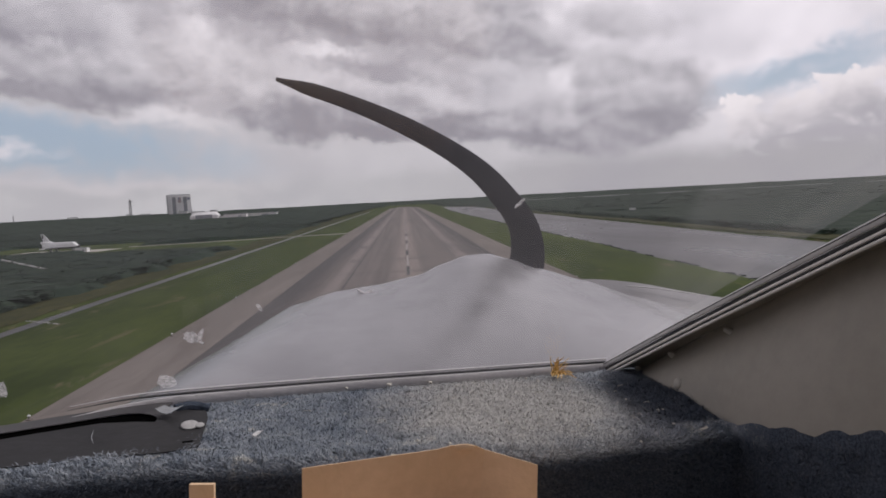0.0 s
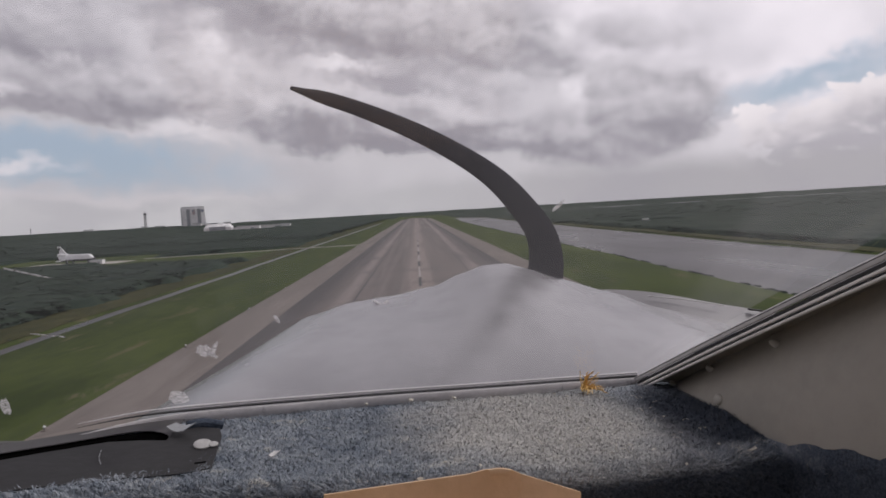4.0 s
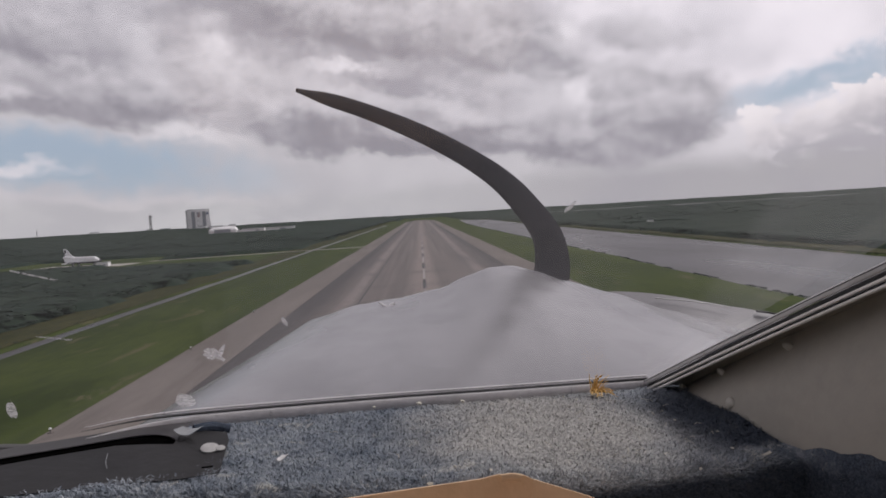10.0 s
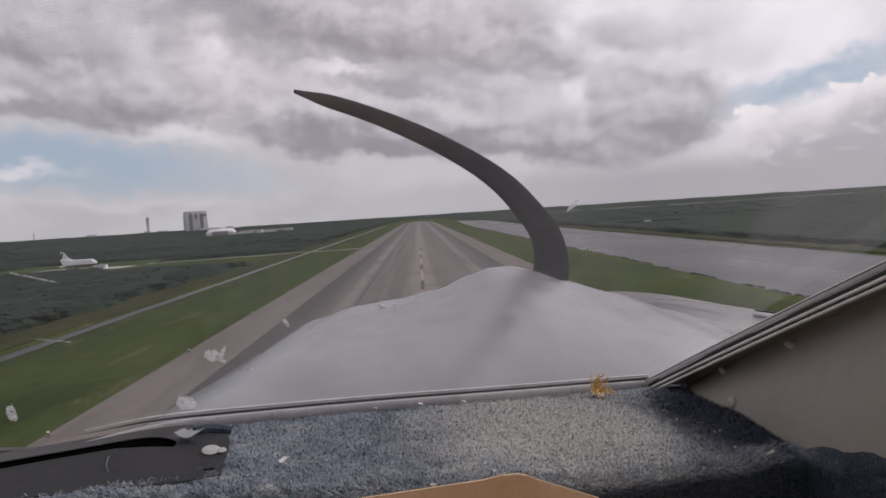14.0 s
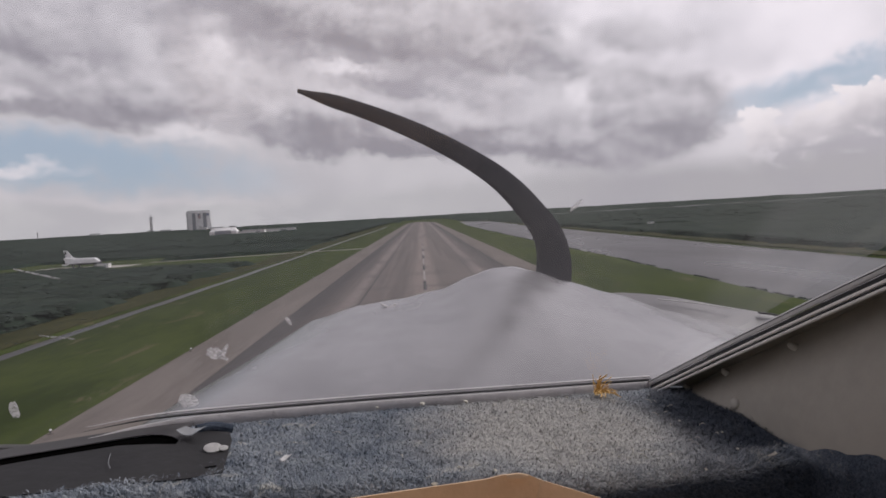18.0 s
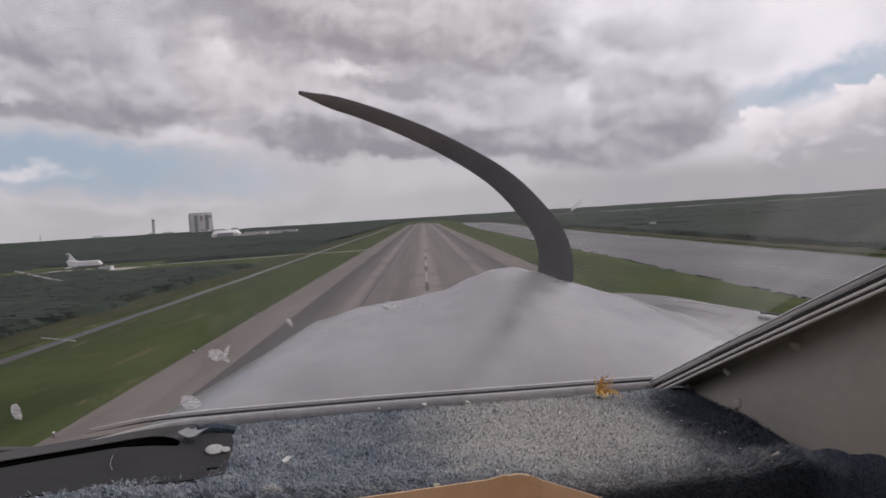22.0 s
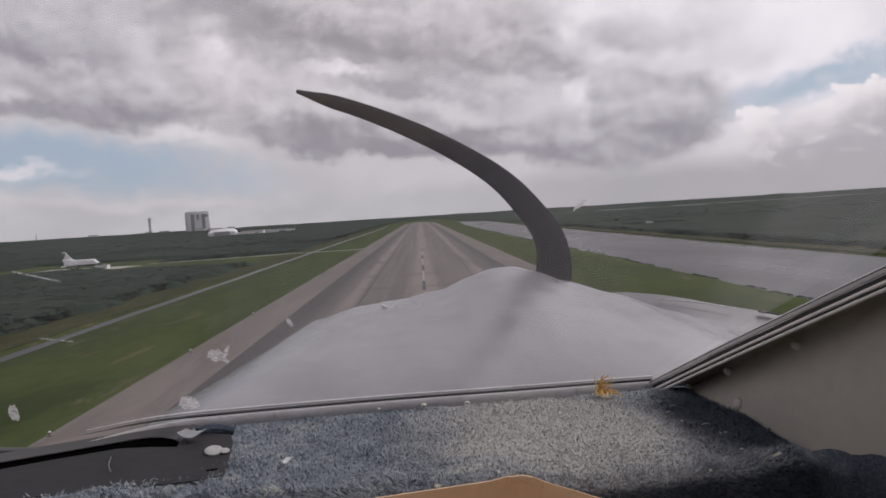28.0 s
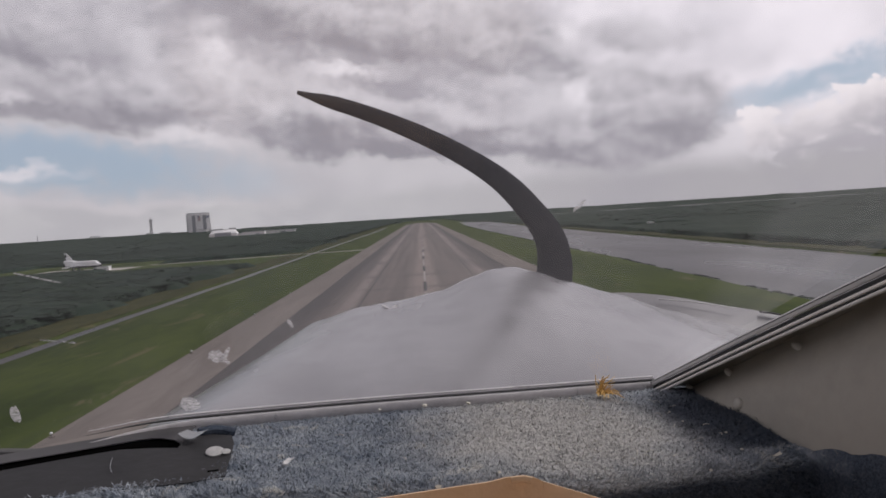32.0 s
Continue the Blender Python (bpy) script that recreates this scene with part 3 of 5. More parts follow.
strip("verge_west", lambda y: -139 - 7 * wobble(y, 5, 80) - 10 * max(0, wobble(y, 6, 300)), lambda y: ditch(y) - 5 + 1.2 * wobble(y, 9, 20), -500, 2400, 0.3, 7, ROUGH,
      "rough olive-brown grass verge between ditch and scrub", "verge")
strip("verge_east", lambda y: lagoon_far(y) + 3 + wobble(y, 11, 20), lambda y: lagoon_far(y) + 34, -300, 2300, 0.62, 7, ROUGH,
      "rough olive-brown shore grass beyond the lagoon", "verge")
river = [(420, 2760), (2700, 2990), (2700, 3520), (420, 3290)]
tagged(new("water_river", mesh_of("water_river", slab(river, 0.35, 0.2), WATER, False)), "pale distant river reach between woods", "water", kind="structure")
track = slab([(-268, 628), (-120, 650), (-61.3, 653), (-61.3, 659), (-120, 656), (-268, 634)], 0.32, 0.5)
tagged(new("road_track", mesh_of("road_track", track, PATH, False)), "narrow pale shell-rock track over the ditch", "road", kind="structure")

runway = new("runway", mesh_of("runway", block((91.4, RUN_END + 700, 0.4), (0, (RUN_END - 700) / 2, -0.13)), RUNWAY, False))
tagged(runway, "very wide grey-brown concrete runway with rubber-dark lanes", "runway", kind="structure")
for side, name in ((-1, "pavement_west"), (1, "pavement_east")):
    bm = block((15.2, RUN_END + 620, 0.4), (side * 53.4, (RUN_END - 780) / 2, -0.15))
    tagged(new(name, mesh_of(name, bm, SHOULDER, False)), "pale weathered concrete runway shoulder", "pavement", kind="structure")
overrun = new("pavement_overrun", mesh_of("pavement_overrun", block((74, 240, 0.4), (0, RUN_END + 120, -0.16)), SHOULDER, False))
tagged(overrun, "pale concrete overrun past the runway end", "pavement", kind="structure")
dash_black = mesh_of("centre_dash", block((1.5, 35, 0.012), (0, 0, 0.006)), MARK_BLACK, False)
dash_white = mesh_of("centre_line_stripe", block((0.9, 52, 0.012), (0, 0, 0.006)), MARK_WHITE, False)
for i in range(28):
    for me, y in ((dash_black, 85 + 97 * i), (dash_white, 85 + 48.5 + 97 * i)):
        ob = new(me.name, me)
        ob.location, ob.parent = (0, y, 0.07), runway

for side in (-1, 1):
    for name, size, y in (("aim_patch", (10.0, 42.0), 1060), ("joint_line", (0.55, RUN_END - 60), RUN_END / 2)):
        ob = new(name, mesh_of(name, block((*size, 0.012), (0, 0, 0.006)), MARK_BLACK, False))
        ob.location, ob.parent = (side * (20.0 if name == "aim_patch" else 24.3), y, 0.07), runway


def runway_light():
    top = stand("runway_light", pose(-60.2, 100, 0.05), "small white elevated runway edge light", "runway light", "runway edge lights")
    part("base", block((0.7, 0.7, 0.14), (0, 0, 0.07), 0, 0.03), SHOULDER, top)
    part("stem", block((0.12, 0.12, 0.5), (0, 0, 0.39)), DARK_STEEL, top)
    part("lens", dome(bmesh.new(), (0, 0, 0.62), 0.22, (0, 0, 1), 1.0), TILE_WHITE, top, "white glass dome")
    return top


lamp = runway_light()
for i in range(1, 44):
    copy_thing(lamp, pose(-60.2 if i % 2 else 60.2, 100 + 61 * (i // 2 + i % 2), 0.05))


# ---- woods ----
def woods_mask(x, y):
    """Where scrub grows: outside the airfield strip, not on the clearing round the displayed spaceplane nor the hangar apron."""
    if -1150 < x < -560 and 2330 < y < 2640:
        return 0.0
    if 262 < x < 340 and 780 < y < 850:
        return 0.0
    if 420 < x < 2700 and 2720 + 0.1 * x < y < 3250 + 0.1 * x:
        return 0.0
    if -430 < x < -262 and 545 < y < 720 or -270 < x < -120 and 500 < y < 690 + 0.4 * (x + 120):
        return 0.0
    if x < 0:
        return 1.0 if x < -137 - 6 * wobble(y, 5, 80) - 10 * max(0, wobble(y, 6, 300)) else 0.0
    edge = lagoon_far(y) + 20 + 8 * wobble(y, 8, 60) if y < LAGOON_END else 150
    return 1.0 if x > edge else 0.0


def canopy_height(x, y, low, tall):
    return low + (tall - low) * (0.5 + 0.5 * noise.noise(Vector((x / 70, y / 70, 3.3)))) + 0.7 * noise.noise(Vector((x / 21, y / 21, 8.1)))


def canopy(name, x0, x1, y0, y1, cell, low, tall):
    nx, ny = int((x1 - x0) / cell) + 1, int((y1 - y0) / cell) + 1
    verts, faces, keep = [], [], []
    for j in range(ny):
        for i in range(nx):
            x, y = x0 + i * cell, y0 + j * cell
            h = canopy_height(x, y, low, tall)
            on = woods_mask(x, y)
            keep.append(on)
            verts.append((x + 0.4 * cell * noise.noise(Vector((x / 9, y / 9, 1))), y + 0.4 * cell * noise.noise(Vector((x / 9, y / 9, 6))), h if on else -0.8))
    for j in range(ny - 1):
        for i in range(nx - 1):
            p = j * nx + i
            q = (p, p + 1, p + nx + 1, p + nx)
            if sum(keep[a] for a in q):
                faces.append(q)
    used = sorted({a for q in faces for a in q})
    index = {a: k for k, a in enumerate(used)}
    me = raw(name, [verts[a] for a in used], [[index[a] for a in q] for q in faces], SCRUB, True)
    return tagged(new(name, me), "dense dark green coastal scrub woodland canopy", "woods", kind="stuff")


canopy("woods_west", -900, -130, 120, 1000, 7.0, 2.0, 5.0)
canopy("woods_east", 215, 1000, 160, 1000, 7.0, 2.0, 5.5)
canopy("far_woods_west", -3700, -132, 960, 4900, 32.0, 2.0, 5.5)
canopy("far_woods_east", 150, 3700, 960, 4900, 32.0, 2.0, 5.5)
canopy("far_woods_ahead", -140, 160, 3150, 4900, 32.0, 2.0, 5.5)


def crown_kit(count, seed):
    """Leaf clumps of one crown in unit size: quads strewn over an uneven bush."""
    r = np.random.default_rng(seed)
    way = r.normal(size=(count, 3))
    way[:, 2] = np.abs(way[:, 2]) * 0.8 + 0.05
    way /= np.linalg.norm(way, axis=1)[:, None]
    lobes = r.normal(size=(5, 3))
    lobes /= np.linalg.norm(lobes, axis=1)[:, None]
    swell = 0.62 + 0.38 * np.max(way @ lobes.T, axis=1)
    mid = way * swell[:, None] * r.uniform(0.75, 1.1, (count, 1))
    a = np.cross(way, r.normal(size=(count, 3)))
    a /= np.linalg.norm(a, axis=1)[:, None]
    b = np.cross(way, a)
    a[:, 2] *= 0.45
    b[:, 2] *= 0.45
    s = r.uniform(0.13, 0.30, (count, 1))
    return np.stack([mid - a * s - b * s * 0.7, mid + a * s * 0.8 - b * s, mid + a * s + b * s * 0.8, mid - a * s * 0.7 + b * s], 1)


def bushes(name, places, label):
    kits = [crown_kit(34, s) for s in range(6)]
    out = []
    for k, (x, y, z, w, h) in enumerate(places):
        a = rng.uniform(0, 2 * math.pi)
        c, s = math.cos(a), math.sin(a)
        q = kits[k % 6] * np.array([w, w, h])
        out.append(np.stack([q[..., 0] * c - q[..., 1] * s + x, q[..., 0] * s + q[..., 1] * c + y, q[..., 2] + z], -1))
    v = np.concatenate(out).reshape(-1, 3)
    me = raw(name, v, np.arange(len(v)).reshape(-1, 4), LEAF)
    return tagged(new(name, me), label, "woods", kind="stuff")


def strew(x0, x1, y0, y1, count, low, tall, edge=False):
    places = []
    while len(places) < count:
        x, y = rng.uniform(x0, x1), y0 + (y1 - y0) * rng.uniform() ** 1.35
        if abs(x) / max(y, 1) > 0.95 or not woods_mask(x, y):
            continue
        places.append((x, y, canopy_height(x, y, 2.0, 5.0) - 0.6 if not edge else rng.uniform(low, tall) * 0.55, rng.uniform(2.2, 5.4), rng.uniform(0.7, 1.4)))
    return places


bushes("scrub_west", strew(-860, -137, 130, 1000, 6500, 2.0, 5.0) + strew(-175, -137, 150, 1300, 900, 0.5, 3.0, True), "leafy dark green wax myrtle and palmetto scrub")
bushes("scrub_east", strew(222, 960, 200, 1000, 5500, 2.0, 5.0) + strew(222, 262, 220, 1500, 800, 0.5, 3.0, True), "leafy dark green shoreline scrub beyond the lagoon")


def far_clumps(count):
    places = []
    while len(places) < count:
        y = 950 + 3700 * rng.uniform() ** 1.5
        x = rng.uniform(-0.8, 0.8) * y
        if woods_mask(x, y) and not (abs(x) < 160 and y < 3150):
            places.append((x, y, canopy_height(x, y, 2.0, 5.5) - 1.6, rng.uniform(7, 17), rng.uniform(1.8, 3.2)))
    return places


bushes("far_scrub", far_clumps(6500), "distant clumps of dark green woodland")


def reeds():
    places = []
    for i in range(3400):
        y = 90 + 1500 * rng.uniform() ** 1.6
        for x in ([ditch(y) - 6 - rng.exponential(4.0)] if i % 2 else [lagoon_near(y) - 1.0 - rng.exponential(0.5), lagoon_far(y) + 2 + rng.exponential(3.0)]):
            if wobble(y, x // 100, 25) > -0.25:
                places.append((x, y, 0.0, rng.uniform(0.4, 1.0), rng.uniform(0.25, 0.65)))
    bushes("bank_reeds", places, "low tufts of rough grass along the banks")


reeds()


def horizon():
    """The last rim of woods, five kilometres off."""
    verts, faces = [], []
    for i in range(181):
        a = radians(-60 + 120 * i / 180)
        x, y = 4930 * math.sin(a), 4930 * math.cos(a)
        y = min(y, 4880)
        h = 27 + 5 * noise.noise(Vector((i * 0.33, 1, 1))) + 2.5 * noise.noise(Vector((i * 1.3, 4, 1)))
        verts += [(x * 0.93, y * 0.93, -2), (x, y, h), (x * 1.01, y + 40, h - 3)]
    for i in range(180):
        p = 3 * i
        faces += [(p, p + 3, p + 4, p + 1), (p + 1, p + 4, p + 5, p + 2)]
    tagged(new("backdrop", raw("backdrop", verts, faces, SCRUB, True)), "distant dark rim of woodland on the horizon", "backdrop", kind="structure")


horizon()


# ---- far things ----
def assembly_building():
    top = stand("assembly_building", pose(-1610, 4650, 0, 0, 0, 24) @ Matrix.Scale(1.22, 4), "huge pale boxy rocket assembly building with grey door recesses", "building")
    part("tower_wall", block((124, 112, 126), (0, 0, 63), 0, 0.6), WHITE_WALL, top)
    part("low_bay", block((90, 60, 60), (30, 70, 30), 0, 0.6), WHITE_WALL, top)
    part("roof", block((118, 106, 3), (0, 0, 127.4)), GREY_WALL, top, "grey flat roof")
    for x in (-30, 30):
        part("high_bay_door", block((19, 3, 114), (x, -56, 58)), GREY_WALL, top, "tall grey high bay door")
    for y in (-26, 26):
        part("side_door", block((3, 20, 114), (62, y, 58)), GREY_WALL, top, "tall grey bay door")
        part("recess_band", block((3, 8, 120), (-62, y, 61)), GREY_WALL, top)
    part("flag_panel", block((16, 1.2, 30), (0, -56.6, 97)), FLAG_RED, top, "faded striped panel")
    part("flag_canton", block((7, 1.0, 12), (-4, -57.8, 106)), FLAG_BLUE, top, "faded blue square")
    part("round_badge", block((14, 1.2, 14), (49, -56.6, 104)), FLAG_BLUE, top, "faded blue badge")
    for k in range(3):
        part("roof_vent", block((6, 6, 4), (-35 + 35 * k, 0, 130.6), 0, 0.4), GREY_WALL, top)


def launch_tower():
    top = stand("launch_tower", pose(-1950, 4650, 0, 0, 0, 15) @ Matrix.Scale(1.2, 4), "dark slender steel launch umbilical tower", "tower")
    part("platform", block((40, 34, 8), (0, 0, 10)), DARK_STEEL, top)
    for x in (-5, 5):
        for y in (-5, 5):
            part("leg", block((1.8, 1.8, 100), (x, y, 60)), DARK_STEEL, top)
    for k in range(14):
        part("deck", block((13, 13, 3.4), (0, 0, 16 + 7 * k)), DARK_STEEL, top)
    part("lightning_mast", block((1.6, 1.6, 14), (0, 0, 116)), DARK_STEEL, top)
    part("crane_arm", block((16, 2, 3), (7, 0, 104)), DARK_STEEL, top)


def hangar(x, y, turn, wide, deep, tall, label):
    top = stand("hangar", pose(x, y, 0, 0, 0, turn), label, "hangar", "airfield hangars")
    bm = bmesh.new()
    rings(bm, [[(px * wide / 2 * k, py * deep / 2 * m, z) for px, py in ((-1, -1), (1, -1), (1, 1), (-1, 1))] for k, m, z in ((1, 1, 0), (1, 1, tall * 0.5), (0.8, 0.72, tall * 0.92), (0.74, 0.5, tall))])
    part("shell", bm, WHITE_WALL, top)
    part("door", block((wide * 0.6, 1.0, tall * 0.62), (0, -deep / 2 - 0.3, tall * 0.31)), GREY_WALL, top, "grey sliding hangar door")
    part("annex", block((wide * 0.5, deep * 0.5, tall * 0.35), (wide * 0.72, 0, tall * 0.175), 0, 0.2), WHITE_WALL, top)
    part("annex_roof", block((wide * 0.52, deep * 0.54, 0.8), (wide * 0.72, 0, tall * 0.36)), GREY_WALL, top)


def shed(x, y, turn, size, label, group=""):
    top = stand("shed", pose(x, y, 0, 0, 0, turn), label, "shed", group)
    w, d, h = size
    part("wall", block((w, d, h), (0, 0, h / 2)), WHITE_WALL, top)
    part("roof", block((w * 1.06, d * 1.06, h * 0.08), (0, 0, h * 1.03)), GREY_WALL, top, "grey flat roof")
    part("door", block((w * 0.16, 0.15, h * 0.6), (w * 0.2, -d / 2 - 0.05, h * 0.3)), GREY_WALL, top)


assembly_building()
launch_tower()
hangar(-760, 2470, 8, 100, 70, 27, "large white hip-roofed airfield hangar with low annex")
shed(-635, 2430, 8, (80, 60, 14), "broad pale flat-roofed airfield hall", "airfield hangars")
shed(-590, 2600, 4, (150, 40, 13), "long low white-roofed airfield hall", "airfield hangars")
apron = new("pavement_apron", mesh_of("pavement_apron", block((520, 120, 0.3), (-800, 2400, 0.1)), SHOULDER, False))
tagged(apron, "pale concrete hangar apron in the scrub", "pavement", kind="structure")
for k, (x, w, d, h) in enumerate(((-1565, 60, 30, 36), (-1465, 90, 40, 30), (-1355, 50, 30, 33), (-1830, 70, 40, 32), (-1940, 40, 30, 34), (-2330, 60, 30, 34))):
    shed(x, 4600, 8 * k, (w, d, h), "low pale industrial building far off in the woods", "industrial buildings")
shed(301, 822, 12, (7, 5, 5), "small white hut on the far shore of the lagoon")


def radio_mast(x, y, tall):
    top = stand("radio_mast", pose(x, y, 0), "thin dark far-off lattice mast", "mast")
    part("shaft", block((3.0, 3.0, tall), (0, 0, tall / 2)), DARK_STEEL, top)
    part("head", block((7.0, 7.0, 6), (0, 0, tall)), DARK_STEEL, top)
    part("base", block((9, 9, 3), (0, 0, 1.5)), GREY_WALL, top)


radio_mast(-2700, 4550, 62)


def orbiter():
    top = stand("spaceplane", pose(-322, 612, 0.0, 0, 0, -12), "white winged spaceplane with black belly and nose, on display stands", "spaceplane")
    # station, half width, belly, back
    plan = [(18.4, 0.25, 4.3, 4.7), (17.6, 0.9, 3.7, 5.3), (16, 1.7, 3.3, 6.4), (14, 2.3, 3.1, 7.8), (12.4, 2.6, 3.0, 9.0), (11, 2.7, 3.0, 9.2), (0, 2.75, 3.0, 9.2), (-12, 2.8, 3.0, 9.2), (-16, 3.3, 3.1, 9.4), (-18, 3.4, 3.4, 9.2)]
    bm = bmesh.new()
    rings(bm, [[(x, math.copysign(abs(math.cos(a)) ** 0.55, math.cos(a)) * w, (b + t) / 2 + math.copysign(abs(math.sin(a)) ** 0.6, math.sin(a)) * (t - b) / 2)
                for a in (2 * math.pi * i / 20 for i in range(20))] for x, w, b, t in plan])
    part("fuselage", bm, TILE_WHITE, top)
    bm = bmesh.new()
    rings(bm, [[(x, math.copysign(abs(math.cos(a)) ** 0.55, math.cos(a)) * w * 1.02, b + 0.9 + math.copysign(abs(math.sin(a)) ** 0.6, math.sin(a)) * 1.05)
                for a in (2 * math.pi * i / 16 for i in range(16))] for x, w, b, t in plan[1:]])
    part("belly", bm, TILE_BLACK, top, "black tiled belly")
    part("nose_cap", dome(bmesh.new(), (17.0, 0, 4.4), 1.2, (1, 0, 0), 1.3, 14), TILE_BLACK, top, "black nose cap")
    for side in (-1, 1):
        bm = slab([(8, side * 2.6), (0, side * 4.6), (-8, side * 11.8), (-14, side * 11.9), (-16, side * 2.8)][::side], 4.2, 0.9)
        part("wing", bm, TILE_WHITE, top)
        part("wing_edge", sweep(bmesh.new(), [(8, side * 2.7, 3.8), (0, side * 4.8, 3.8), (-8, side * 12, 3.8)], 1.0, 1.0, count=8), TILE_BLACK, top, "black wing leading edge")
        bm = bmesh.new()
        rings(bm, [[(x, side * 2.2 + r * math.cos(a), 9.0 + r * math.sin(a)) for a in (2 * math.pi * i / 12 for i in range(12))] for x, r in ((-10, 0.3), (-12.5, 1.1), (-15, 1.5), (-19, 1.5))])
        part("engine_pod", bm, TILE_WHITE, top)
        part("window", block((1.3, 0.2, 0.9), (13.0, side * 1.9, 8.0), side * 22), TILE_BLACK, top, "black cockpit window")
        part("stand", block((1.2, 1.2, 3.2), (-9, side * 4, 1.6)), GREY_WALL, top, "grey steel display stand")
    bm = bmesh.new()
    rings(bm, [[(-11, 0.35, 9.2), (-18.6, 0.35, 9.2), (-18.6, -0.35, 9.2), (-11, -0.35, 9.2)], [(-18.0, 0.15, 17.2), (-21.4, 0.15, 17.2), (-21.4, -0.15, 17.2), (-18.0, -0.15, 17.2)]])
    part("tail_fin", bm, TILE_WHITE, top)
    part("rudder", block((1.6, 0.5, 6.4), (-19.3, 0, 13.0)), TILE_BLACK, top, "dark rudder panel")
    for y, z in ((0, 8.0), (-1.6, 5.4), (1.6, 5.4)):
        bm = bmesh.new()
        rings(bm, [[(x, y + r * math.cos(a), z + r * math.sin(a)) for a in (2 * math.pi * i / 14 for i in range(14))] for x, r in ((-17.5, 0.5), (-19, 0.9), (-20.5, 1.25))])
        part("engine_bell", bm, TILE_BLACK, top, "dark engine bell")
    part("stand", block((1.2, 2.0, 3.2), (11, 0, 1.6)), GREY_WALL, top, "grey steel display stand")


orbiter()
pad = new("pavement_pad", mesh_of("pavement_pad", block((96, 34, 0.2), (-318, 606, 0.12), -12), PATH, False))
tagged(pad, "pale shell-rock display pad round the spaceplane", "pavement", kind="structure")
shed(-292, 588, -12, (12, 4, 4), "white site trailer beside the spaceplane")


# ---- aircraft ----
aircraft = stand("aircraft", COCKPIT, "light propeller aircraft with white cowling, seen from its cockpit", "aircraft")
FAR = [(-0.454, 0.544), (-0.403, 0.575), (-0.351, 0.62), (-0.303, 0.661), (-0.232, 0.695), (-0.07, 0.749), (0.083, 0.803), (0.262, 0.862), (0.6, 0.95)]
NEAR = [(-0.5, 0.41), (-0.314, 0.453), (-0.193, 0.482), (0.0, 0.500), (0.12, 0.514), (0.25, 0.548), (0.32, 0.579), (0.342, 0.587), (0.351, 0.545), (0.361, 0.505), (0.371, 0.460), (0.379, 0.427), (0.42, 0.30), (0.55, 0.22)]
ROLL = 0.018


def carpet_height(x, y):
    return CARPET_Z + 0.0022 * noise.noise(Vector((x * 14, y * 14, 0.4))) + 0.0012 * noise.noise(Vector((x * 45, y * 45, 3)))


def ease(t):
    t = min(1.0, max(0.0, t))
    return t * t * (3 - 2 * t)


def hem_rise(x, y):
    """The carpet swells where it is tucked against the side panel."""
    wall = 0.286 + 0.2267 * (0.84 - y)
    tuck = 0.009 * ease((x - wall + 0.045) / 0.045) * ease((y - 0.60) / 0.09) * ease((0.86 - y) / 0.05)
    return table(x, [(0.338, 0.0), (0.351, 0.013), (0.361, 0.027), (0.371, 0.037), (0.379, 0.049), (0.42, 0.066)]) + tuck


def glareshield():
    bm = bmesh.new()
    loops = []
    for x in [-0.5 + 0.0085 * i for i in range(98)] + [0.3325 + 0.0022 * i for i in range(30)] + [0.40 + 0.015 * i for i in range(11)]:
        far, near = table(x, FAR), table(x, NEAR)
        line = []
        for k in range(26):
            y = far + (near + ROLL - far) * k / 25
            line.append((x, y, carpet_height(x, y) + hem_rise(x, y)))
        z0 = line[-1][2]
        for k in range(1, 10):
            a = radians(11 * k)
            line.append((x, near + ROLL - ROLL * math.sin(a), z0 - ROLL * (1 - math.cos(a))))
        y, z = line[-1][1:]
        line += [(x, y - 0.004, z - 0.06), (x, y - 0.004, z - 0.25)]
        loops.append(line)
    rings(bm, loops, close=False)
    return part("glareshield", bm, CARPET, aircraft, "glareshield covered in blue-grey carpet")


shield = glareshield()


